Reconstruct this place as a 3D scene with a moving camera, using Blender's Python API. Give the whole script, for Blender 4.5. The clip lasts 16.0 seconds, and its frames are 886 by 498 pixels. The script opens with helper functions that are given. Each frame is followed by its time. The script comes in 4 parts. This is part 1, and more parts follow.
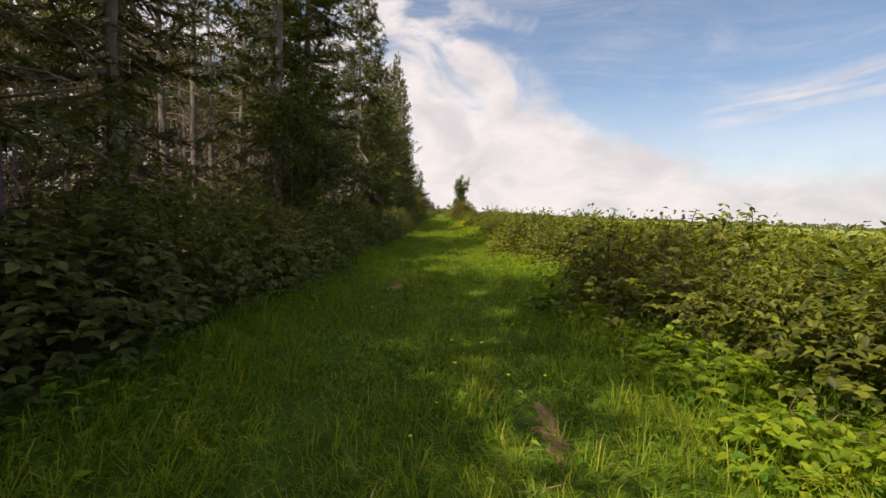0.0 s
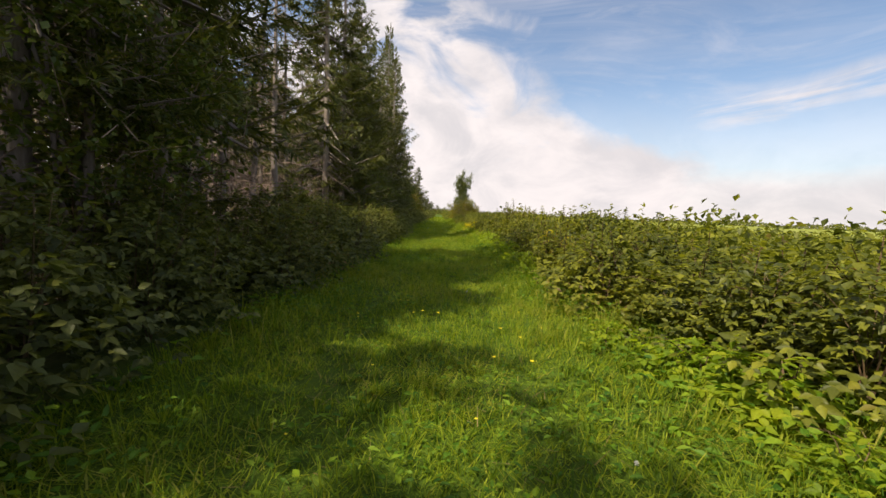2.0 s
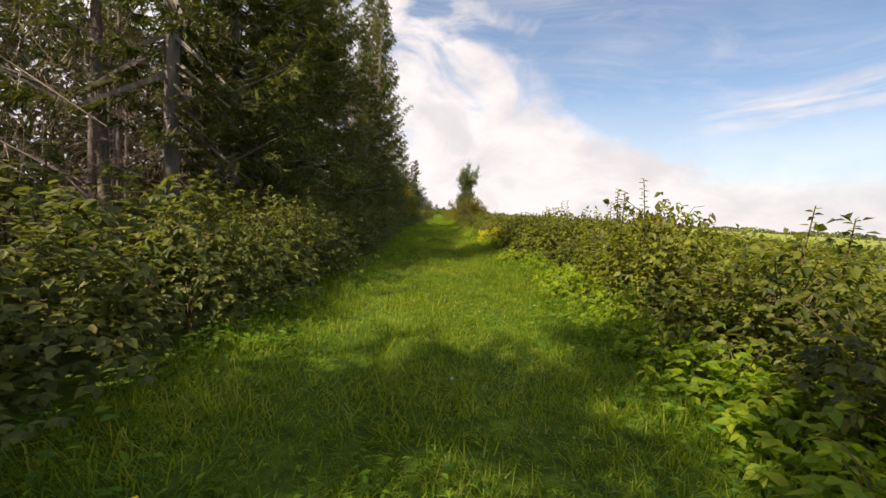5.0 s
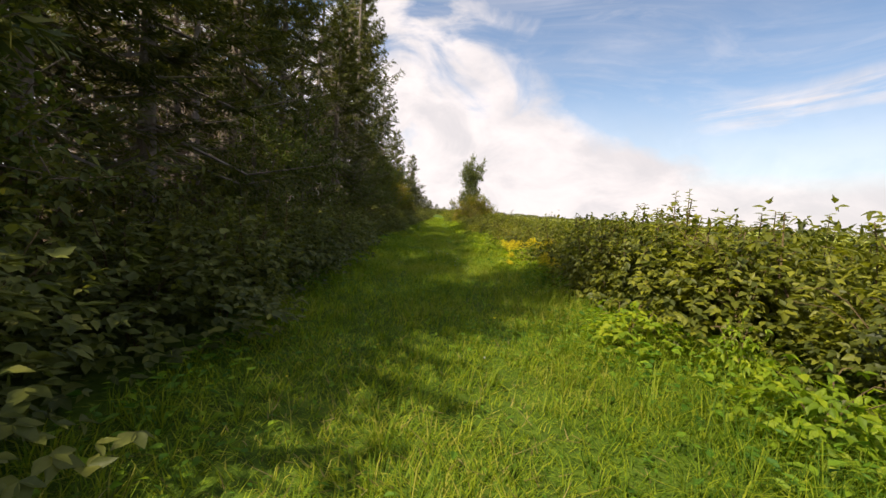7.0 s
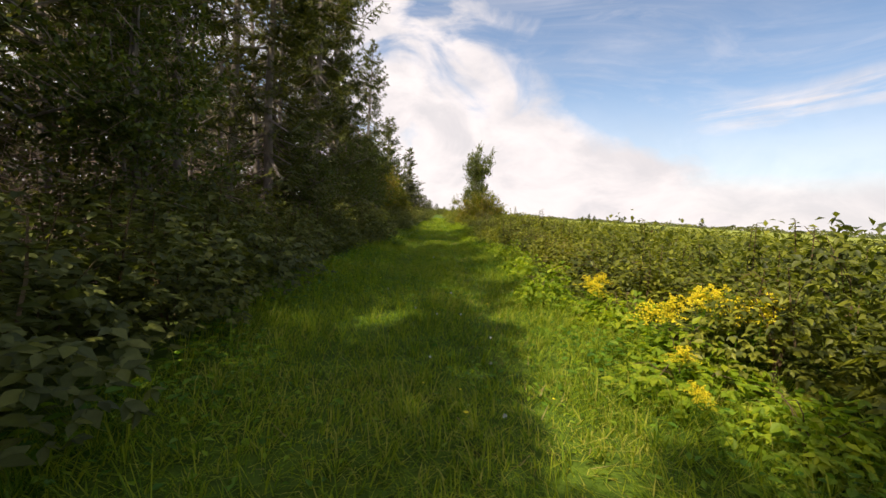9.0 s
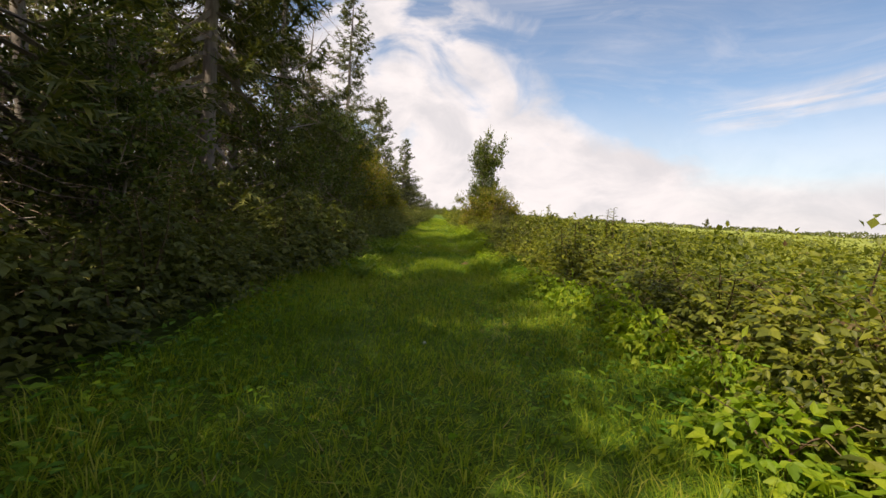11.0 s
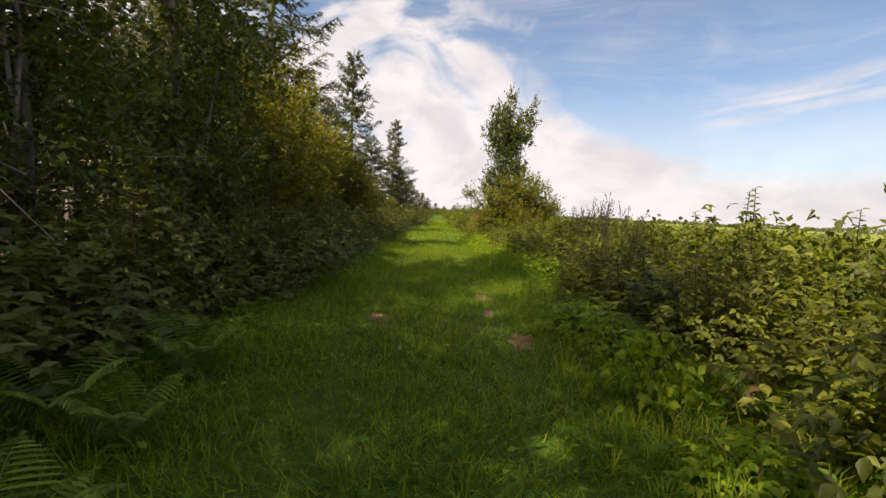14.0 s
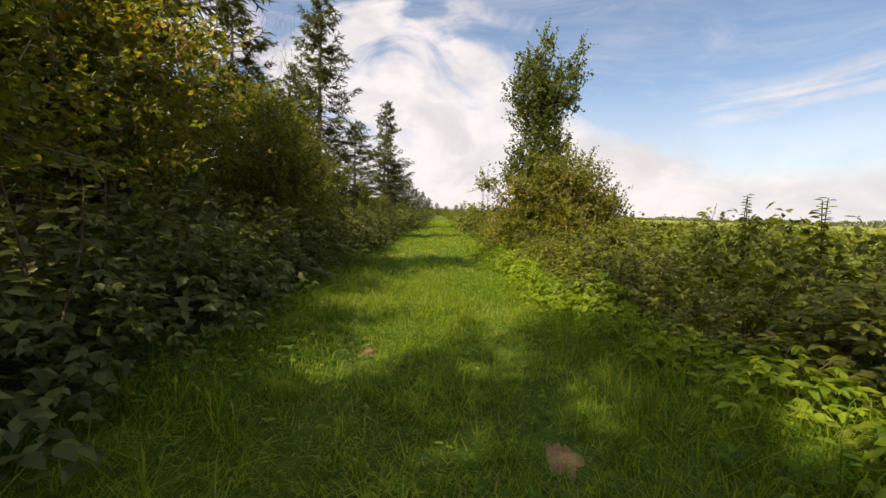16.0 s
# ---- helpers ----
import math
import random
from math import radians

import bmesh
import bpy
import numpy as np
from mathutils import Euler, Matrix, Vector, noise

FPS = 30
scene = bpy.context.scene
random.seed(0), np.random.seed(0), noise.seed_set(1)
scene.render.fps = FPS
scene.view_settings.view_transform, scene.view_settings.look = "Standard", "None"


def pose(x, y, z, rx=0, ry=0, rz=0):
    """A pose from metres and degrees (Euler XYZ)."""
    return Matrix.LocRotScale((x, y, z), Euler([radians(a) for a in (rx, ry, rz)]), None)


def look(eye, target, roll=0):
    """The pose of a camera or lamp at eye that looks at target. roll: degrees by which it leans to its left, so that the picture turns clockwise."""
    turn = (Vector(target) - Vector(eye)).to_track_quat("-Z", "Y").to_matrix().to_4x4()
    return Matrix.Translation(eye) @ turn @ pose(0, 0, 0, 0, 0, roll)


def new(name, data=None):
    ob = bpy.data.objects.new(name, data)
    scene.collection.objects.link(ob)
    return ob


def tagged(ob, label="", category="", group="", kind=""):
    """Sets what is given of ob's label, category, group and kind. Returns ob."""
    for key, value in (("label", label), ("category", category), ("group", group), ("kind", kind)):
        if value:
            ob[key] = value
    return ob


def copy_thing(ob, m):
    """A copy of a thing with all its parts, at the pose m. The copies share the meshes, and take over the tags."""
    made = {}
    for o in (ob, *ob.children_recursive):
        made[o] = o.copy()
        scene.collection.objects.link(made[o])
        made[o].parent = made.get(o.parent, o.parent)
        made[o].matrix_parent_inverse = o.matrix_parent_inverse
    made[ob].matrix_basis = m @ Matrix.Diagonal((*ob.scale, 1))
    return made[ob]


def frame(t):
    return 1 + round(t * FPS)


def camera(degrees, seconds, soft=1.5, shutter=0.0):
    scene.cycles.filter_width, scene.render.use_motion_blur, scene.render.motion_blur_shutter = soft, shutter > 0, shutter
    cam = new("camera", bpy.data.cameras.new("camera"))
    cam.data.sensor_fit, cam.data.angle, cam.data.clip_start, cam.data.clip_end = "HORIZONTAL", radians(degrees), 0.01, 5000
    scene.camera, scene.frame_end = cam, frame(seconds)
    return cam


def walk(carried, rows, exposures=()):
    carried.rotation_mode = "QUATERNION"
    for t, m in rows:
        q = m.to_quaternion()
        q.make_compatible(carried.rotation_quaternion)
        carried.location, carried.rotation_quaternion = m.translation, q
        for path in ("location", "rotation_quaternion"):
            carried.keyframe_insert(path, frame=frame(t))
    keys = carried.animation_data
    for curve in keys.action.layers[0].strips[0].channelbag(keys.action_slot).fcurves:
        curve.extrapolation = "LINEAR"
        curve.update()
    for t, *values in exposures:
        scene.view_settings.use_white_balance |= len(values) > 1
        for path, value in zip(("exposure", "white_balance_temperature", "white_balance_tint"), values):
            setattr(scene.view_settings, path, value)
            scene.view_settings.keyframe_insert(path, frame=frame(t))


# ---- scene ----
# camera and walk
SPEED, EYE = 2.93, 1.05
cam = camera(90.0, 16.0, soft=1.5)
TURN = ((0, -0.5, -2.4), (1, -0.5, -2.4), (2, -0.6, -2.5), (3, -0.7, -3.1), (4, -0.7, -3.7), (6.5, -0.7, -3.4), (9, -0.7, -3.4),
        (11, -0.7, -3.5), (12.5, -0.7, -3.6), (14, -0.8, -2.8), (15, -0.6, -2.2), (16, -0.6, -1.9))
walk(cam, [(t, pose(0, SPEED * t, EYE, 85.25,
                    np.interp(t, [r[0] for r in TURN], [r[2] for r in TURN]),
                    np.interp(t, [r[0] for r in TURN], [r[1] for r in TURN]))) for t in range(0, 17)],
     exposures=((0, 0.73, 6600, 11.2), (1.5, 0.80, 6600, 11.2), (3, 0.87, 6600, 11.2), (6.5, 0.93, 6600, 11.2), (8.5, 0.93, 6600, 11.2), (11.5, 0.84, 6600, 11.2), (16, 0.86, 6600, 11.2)))

# ---- world and sun ----
SUN_EL, SUN_AZ = 50.0, -134.0      # degrees above the ground; clockwise from the way ahead
SKY, SUN = 0.084, 4.8


def sky_world():
    w = bpy.data.worlds.new("sky")
    scene.world = w
    w.use_nodes = True
    nt = w.node_tree
    nt.nodes.clear()
    N, L = nt.nodes.new, nt.links.new

    def val(op, a, b=None, c=None, clamp=False):
        n = N("ShaderNodeMath")
        n.operation, n.use_clamp = op, clamp
        for i, v in enumerate((a, b, c)):
            if v is None:
                continue
            if isinstance(v, (int, float)):
                n.inputs[i].default_value = v
            else:
                L(v, n.inputs[i])
        return n.outputs[0]

    def step(v, a, b):
        n = N("ShaderNodeMapRange")
        n.interpolation_type = "SMOOTHSTEP"
        L(v, n.inputs[0])
        n.inputs[1].default_value, n.inputs[2].default_value = a, b
        n.inputs[3].default_value, n.inputs[4].default_value = 0, 1
        return n.outputs[0]

    def fbm(x, y, sx, sy, detail, rough, dist=0.0, off=0.0):
        c = N("ShaderNodeCombineXYZ")
        L(val("MULTIPLY", x, sx), c.inputs[0])
        L(val("MULTIPLY", y, sy), c.inputs[1])
        c.inputs[2].default_value = off
        n = N("ShaderNodeTexNoise")
        n.inputs["Scale"].default_value = 1.0
        n.inputs["Detail"].default_value = detail
        n.inputs["Roughness"].default_value = rough
        n.inputs["Distortion"].default_value = dist
        L(c.outputs[0], n.inputs["Vector"])
        return n.outputs[0]

    co = N("ShaderNodeTexCoord")
    sep = N("ShaderNodeSeparateXYZ")
    L(co.outputs["Generated"], sep.inputs[0])
    az = val("MULTIPLY", val("ARCTAN2", sep.outputs[0], sep.outputs[1]), 180 / math.pi)
    el = val("MULTIPLY", val("ARCSINE", sep.outputs[2]), 180 / math.pi)
    warp = val("MULTIPLY", val("SUBTRACT", fbm(az, el, 0.09, 0.13, 5, 0.6, 0.6, 2.0), 0.5), 20)
    # the large cloud bank: all that lies to the left of an edge that swings right towards the horizon
    ramp = N("ShaderNodeValToRGB")
    ramp.color_ramp.interpolation = "B_SPLINE"
    stops = ((0.0, 0.9), (0.07, 0.82), (0.15, 0.72), (0.22, 0.50), (0.3, 0.30), (0.42, 0.24), (0.52, 0.12), (0.62, 0.0))
    while len(ramp.color_ramp.elements) < len(stops):
        ramp.color_ramp.elements.new(0.5)
    for e, (p, v) in zip(ramp.color_ramp.elements, stops):
        e.position, e.color = p, (v, v, v, 1)
    L(val("DIVIDE", el, 45.0, clamp=True), ramp.inputs[0])
    edge = val("MULTIPLY", ramp.outputs[0], 44.0)
    bank = step(val("SUBTRACT", val("ADD", edge, warp), az), -6.0, 7.0)
    body = fbm(az, el, 0.075, 0.12, 7, 0.55, 0.8, 7.0)
    bank = val("MULTIPLY", bank, step(val("ADD", body, val("MULTIPLY", val("SUBTRACT", 15.0, el), 0.012)), 0.30, 0.52))
    haze = step(val("ADD", el, val("MULTIPLY", warp, 0.18)), 8.0, 3.6)
    # thin streaks
    lift = val("SUBTRACT", el, val("MULTIPLY", val("SUBTRACT", az, 31.0), 0.14))
    streak = step(val("ABSOLUTE", val("ADD", val("SUBTRACT", lift, 11.7), val("MULTIPLY", warp, 0.13))), 3.0, 0.0)
    streak = val("MULTIPLY", streak, step(az, 24.0, 34.0))
    streak = val("MULTIPLY", streak, step(fbm(az, lift, 0.06, 0.5, 6, 0.6, 0.4, 11.0), 0.30, 0.62))
    thin = step(fbm(az, el, 0.045, 0.17, 7, 0.62, 1.2, 4.0), 0.40, 0.78)
    high = val("MULTIPLY", step(fbm(az, el, 0.03, 0.16, 6, 0.6, 0.8, 21.0), 0.36, 0.62), step(el, 15.0, 22.0))
    m = val("MAXIMUM", bank, val("MULTIPLY", haze, 0.95))
    m = val("MAXIMUM", m, val("MULTIPLY", step(val("ADD", el, val("MULTIPLY", warp, 0.2)), 17.0, 5.0), 0.42))
    m = val("MAXIMUM", m, val("MULTIPLY", streak, 0.9))
    m = val("MAXIMUM", m, val("MULTIPLY", thin, 0.32))
    m = val("MAXIMUM", m, val("MULTIPLY", high, 0.3), clamp=True)
    sky = N("ShaderNodeTexSky")
    sky.sky_type, sky.sun_disc = "NISHITA", False
    sky.sun_elevation, sky.sun_rotation = radians(SUN_EL), radians(SUN_AZ)
    sky.air_density, sky.dust_density, sky.ozone_density = 1.0, 0.6, 1.1
    bg1, bg2, mix, out = N("ShaderNodeBackground"), N("ShaderNodeBackground"), N("ShaderNodeMixShader"), N("ShaderNodeOutputWorld")
    L(sky.outputs[0], bg1.inputs[0])
    bg1.inputs[1].default_value = SKY
    tone = N("ShaderNodeMix")
    tone.data_type = "RGBA"
    L(step(fbm(az, el, 0.11, 0.17, 6, 0.6, 0.5, 31.0), 0.3, 0.7), tone.inputs[0])
    tone.inputs[6].default_value = (0.72, 0.69, 0.71, 1)
    tone.inputs[7].default_value = (0.95, 0.88, 0.87, 1)
    L(tone.outputs[2], bg2.inputs[0])
    # clouds are brighter on the sun's side, strengthened out of view to fill shade
    dot = N("ShaderNodeVectorMath")
    dot.operation = "DOT_PRODUCT"
    L(co.outputs["Generated"], dot.inputs[0])
    dot.inputs[1].default_value = (math.sin(radians(SUN_AZ)) * math.cos(radians(SUN_EL)), math.cos(radians(SUN_AZ)) * math.cos(radians(SUN_EL)), math.sin(radians(SUN_EL)))
    glow = val("MULTIPLY_ADD", val("POWER", val("MAXIMUM", dot.outputs["Value"], 0.0), 1.5), 2.6, 0.60)
    L(glow, bg2.inputs[1])
    L(m, mix.inputs[0])
    L(bg1.outputs[0], mix.inputs[1])
    L(bg2.outputs[0], mix.inputs[2])
    L(mix.outputs[0], out.inputs[0])


sky_world()
lamp = bpy.data.lights.new("sun", "SUN")
lamp.energy, lamp.angle, lamp.color = SUN, radians(0.6), (1.0, 0.90, 0.70)
sun = new("sun", lamp)
a, e = radians(SUN_AZ), radians(SUN_EL)
sun.matrix_world = look((30 * math.sin(a) * math.cos(e), 20 + 30 * math.cos(a) * math.cos(e), 30 * math.sin(e)), (0, 20, 0))


# ---- materials ----
def material(name):
    m = bpy.data.materials.new(name)
    m.use_nodes = True
    return m, m.node_tree, m.node_tree.nodes["Principled BSDF"], m.node_tree.nodes["Material Output"]


def ramp_node(nt, stops):
    r = nt.nodes.new("ShaderNodeValToRGB")
    while len(r.color_ramp.elements) < len(stops):
        r.color_ramp.elements.new(0.5)
    for e, (p, c) in zip(r.color_ramp.elements, stops):
        e.position, e.color = p, (*c, 1)
    return r


def noise_node(nt, scale, detail=4, rough=0.55, space="Object", stretch=None):
    c, n = nt.nodes.new("ShaderNodeTexCoord"), nt.nodes.new("ShaderNodeTexNoise")
    n.inputs["Scale"].default_value, n.inputs["Detail"].default_value, n.inputs["Roughness"].default_value = scale, detail, rough
    src = c.outputs[space]
    if stretch:
        mp = nt.nodes.new("ShaderNodeMapping")
        mp.inputs["Scale"].default_value = stretch
        nt.links.new(src, mp.inputs[0])
        src = mp.outputs[0]
    nt.links.new(src, n.inputs["Vector"])
    return n


def leaf_material(name, stops, through_light=0.35, rough=0.5, patch=0.35, spec=0.3, tint=(1.0, 1.0, 0.45), spread=1.0):
    """Foliage: colour from leaf to leaf and from patch to patch, with light passing through the blade."""
    m, nt, p, out = material(name)
    geo = nt.nodes.new("ShaderNodeNewGeometry")
    big = noise_node(nt, 0.55, 3, 0.6)
    pos = nt.nodes.new("ShaderNodeNewGeometry")
    nt.links.new(pos.outputs["Position"], big.inputs["Vector"])
    mad = nt.nodes.new("ShaderNodeMath")
    mad.operation = "MULTIPLY_ADD"
    nt.links.new(big.outputs[0], mad.inputs[0])
    mad.inputs[1].default_value = patch * 2.4
    mad.inputs[2].default_value = -patch * 1.2 + (1 - spread) * 0.5
    leafwise = nt.nodes.new("ShaderNodeMath")
    leafwise.operation = "MULTIPLY"
    nt.links.new(geo.outputs["Random Per Island"], leafwise.inputs[0])
    leafwise.inputs[1].default_value = spread
    add = nt.nodes.new("ShaderNodeMath")
    add.operation, add.use_clamp = "ADD", True
    nt.links.new(leafwise.outputs[0], add.inputs[0])
    nt.links.new(mad.outputs[0], add.inputs[1])
    r = ramp_node(nt, stops)
    nt.links.new(add.outputs[0], r.inputs[0])
    fine = noise_node(nt, 60, 3, 0.6)
    mul = nt.nodes.new("ShaderNodeMix")
    mul.data_type, mul.blend_type = "RGBA", "MULTIPLY"
    mul.inputs[0].default_value = 0.45
    nt.links.new(r.outputs[0], mul.inputs[6])
    nt.links.new(fine.outputs[0], mul.inputs[7])
    nt.links.new(mul.outputs[2], p.inputs["Base Color"])
    p.inputs["Roughness"].default_value = rough
    p.inputs["Specular IOR Level"].default_value = spec
    bump = nt.nodes.new("ShaderNodeBump")
    bump.inputs["Strength"].default_value, bump.inputs["Distance"].default_value = 0.35, 0.004
    nt.links.new(fine.outputs[0], bump.inputs["Height"])
    nt.links.new(bump.outputs[0], p.inputs["Normal"])
    tr = nt.nodes.new("ShaderNodeBsdfTranslucent")
    tc = nt.nodes.new("ShaderNodeMix")
    tc.data_type, tc.blend_type = "RGBA", "MULTIPLY"
    tc.inputs[0].default_value = 1.0
    tc.inputs[7].default_value = (*[2.0 * c for c in tint], 1)
    nt.links.new(mul.outputs[2], tc.inputs[6])
    nt.links.new(tc.outputs[2], tr.inputs[0])
    mix = nt.nodes.new("ShaderNodeMixShader")
    mix.inputs[0].default_value = through_light
    nt.links.new(p.outputs[0], mix.inputs[1])
    nt.links.new(tr.outputs[0], mix.inputs[2])
    nt.links.new(mix.outputs[0], out.inputs[0])
    return m


def rough_material(name, stops, scale, stretch=None, fine=40, bump=0.6, depth=0.01, rough=0.9, space="Object"):
    """Bark, soil and turf: colour at two scales and a coarse relief."""
    m, nt, p, out = material(name)
    n1, n2 = noise_node(nt, scale, 6, 0.6, space, stretch), noise_node(nt, fine, 5, 0.65, space, stretch)
    mixv = nt.nodes.new("ShaderNodeMath")
    mixv.operation = "MULTIPLY_ADD"
    nt.links.new(n2.outputs[0], mixv.inputs[0])
    mixv.inputs[1].default_value = 0.6
    sub = nt.nodes.new("ShaderNodeMath")
    sub.operation = "SUBTRACT"
    nt.links.new(n1.outputs[0], sub.inputs[0])
    sub.inputs[1].default_value = 0.3
    nt.links.new(sub.outputs[0], mixv.inputs[2])
    r = ramp_node(nt, stops)
    nt.links.new(mixv.outputs[0], r.inputs[0])
    nt.links.new(r.outputs[0], p.inputs["Base Color"])
    p.inputs["Roughness"].default_value = rough
    p.inputs["Specular IOR Level"].default_value = 0.15
    b = nt.nodes.new("ShaderNodeBump")
    b.inputs["Strength"].default_value, b.inputs["Distance"].default_value = bump, depth
    nt.links.new(mixv.outputs[0], b.inputs["Height"])
    nt.links.new(b.outputs[0], p.inputs["Normal"])
    return m


GRASS = leaf_material("grass_blades", ((0.0, (0.064, 0.128, 0.010)), (0.45, (0.16, 0.23, 0.013)), (0.88, (0.285, 0.32, 0.018)), (1.0, (0.36, 0.34, 0.06))), 0.45, 0.6, 0.45, 0.12)
WEED = leaf_material("weed_leaves", ((0.0, (0.05, 0.125, 0.010)), (0.5, (0.11, 0.21, 0.012)), (1.0, (0.22, 0.31, 0.016))), 0.4, 0.55, 0.35, 0.2)
BRAMBLE = leaf_material("bramble_leaves", ((0.0, (0.035, 0.045, 0.010)), (0.3, (0.08, 0.095, 0.014)), (0.6, (0.155, 0.165, 0.018)), (0.86, (0.26, 0.26, 0.025)), (0.95, (0.16, 0.12, 0.03)), (1.0, (0.11, 0.06, 0.03))), 0.40, 0.48, 0.6, 0.22, spread=0.62)
SPROUT = leaf_material("young_bramble_leaves", ((0.0, (0.10, 0.17, 0.012)), (0.5, (0.21, 0.29, 0.014)), (1.0, (0.38, 0.40, 0.02))), 0.5, 0.55, 0.3, 0.2, spread=0.7)
THICKET = leaf_material("thicket_leaves", ((0.0, (0.043, 0.056, 0.014)), (0.5, (0.106, 0.12, 0.026)), (0.92, (0.20, 0.20, 0.042)), (1.0, (0.19, 0.11, 0.058))), 0.36, 0.5, 0.4, 0.2, spread=0.7)
ALDER = leaf_material("alder_leaves", ((0.0, (0.075, 0.095, 0.012)), (0.5, (0.16, 0.175, 0.016)), (0.85, (0.28, 0.25, 0.02)), (1.0, (0.32, 0.20, 0.03))), 0.4, 0.5, 0.4, 0.2)
ELM = leaf_material("tree_leaves", ((0.0, (0.045, 0.065, 0.010)), (0.5, (0.09, 0.125, 0.015)), (1.0, (0.18, 0.19, 0.025))), 0.3, 0.45)
NEEDLE = leaf_material("spruce_needles", ((0.0, (0.042, 0.056, 0.015)), (0.5, (0.085, 0.10, 0.022)), (1.0, (0.17, 0.16, 0.033))), 0.22, 0.55, 0.3, 0.2)
FERN = leaf_material("fern_fronds", ((0.0, (0.08, 0.15, 0.012)), (0.6, (0.145, 0.22, 0.015)), (1.0, (0.25, 0.30, 0.03))), 0.35, 0.55)
GOLD = leaf_material("golden_flowers", ((0.0, (0.66, 0.50, 0.015)), (1.0, (0.85, 0.72, 0.04))), 0.25, 0.6, 0.1, 0.2, (1, 1, 0.4))
WHITE = leaf_material("white_petals", ((0.0, (0.62, 0.6, 0.52)), (1.0, (0.8, 0.79, 0.74))), 0.25, 0.6, 0.1, 0.2, (0.5, 0.5, 0.5))
SEED = leaf_material("dry_stalks", ((0.0, (0.12, 0.11, 0.055)), (1.0, (0.27, 0.23, 0.14))), 0.2, 0.7, 0.2, 0.1)
BARK = rough_material("grey_bark", ((0.1, (0.065, 0.053, 0.045)), (0.5, (0.185, 0.152, 0.13)), (0.9, (0.36, 0.315, 0.28))), 4, (1, 1, 0.25), 28, 0.9, 0.02)
DEAD = rough_material("dead_twig_bark", ((0.1, (0.11, 0.078, 0.058)), (0.6, (0.27, 0.195, 0.15)), (0.95, (0.48, 0.41, 0.355))), 3, (1, 1, 0.5), 30, 0.5, 0.01)
CANE = rough_material("bramble_canes", ((0.1, (0.07, 0.035, 0.025)), (0.9, (0.14, 0.11, 0.05))), 5, None, 30, 0.4, 0.004)
STRAW = leaf_material("dry_grass_blades", ((0.0, (0.11, 0.095, 0.025)), (0.6, (0.20, 0.165, 0.05)), (1.0, (0.34, 0.27, 0.11))), 0.3, 0.7, 0.3, 0.1)
SOIL = rough_material("bare_soil", ((0.2, (0.11, 0.06, 0.026)), (0.5, (0.25, 0.145, 0.068)), (0.85, (0.44, 0.28, 0.15))), 7, None, 70, 0.9, 0.03)


def ground_material():
    m, nt, p, out = material("turf")
    n1, n2 = noise_node(nt, 0.35, 6, 0.65), noise_node(nt, 9, 6, 0.7)
    near = ramp_node(nt, ((0.25, (0.03, 0.045, 0.006)), (0.5, (0.055, 0.09, 0.008)), (0.75, (0.11, 0.15, 0.012))))
    nt.links.new(n2.outputs[0], near.inputs[0])
    far = ramp_node(nt, ((0.3, (0.11, 0.14, 0.02)), (0.5, (0.17, 0.19, 0.03)), (0.7, (0.25, 0.23, 0.06))))
    nt.links.new(n1.outputs[0], far.inputs[0])
    litter = ramp_node(nt, ((0.3, (0.035, 0.025, 0.018)), (0.7, (0.10, 0.07, 0.045))))
    nt.links.new(n2.outputs[0], litter.inputs[0])
    pos, sep = nt.nodes.new("ShaderNodeNewGeometry"), nt.nodes.new("ShaderNodeSeparateXYZ")
    nt.links.new(pos.outputs["Position"], sep.inputs[0])

    def blend(a0, b0, x0, x1):
        mr = nt.nodes.new("ShaderNodeMapRange")
        nt.links.new(sep.outputs[0], mr.inputs[0])
        mr.inputs[1].default_value, mr.inputs[2].default_value = x0, x1
        mx = nt.nodes.new("ShaderNodeMix")
        mx.data_type = "RGBA"
        nt.links.new(mr.outputs[0], mx.inputs[0])
        nt.links.new(a0, mx.inputs[6])
        nt.links.new(b0, mx.inputs[7])
        return mx.outputs[2]

    field = blend(near.outputs[0], far.outputs[0], 9, 14)
    nt.links.new(blend(litter.outputs[0], field, -3.0, -1.7), p.inputs["Base Color"])
    p.inputs["Roughness"].default_value = 0.95
    p.inputs["Specular IOR Level"].default_value = 0.1
    b = nt.nodes.new("ShaderNodeBump")
    b.inputs["Strength"].default_value, b.inputs["Distance"].default_value = 0.8, 0.04
    nt.links.new(n2.outputs[0], b.inputs["Height"])
    nt.links.new(b.outputs[0], p.inputs["Normal"])
    return m


TURF = ground_material()


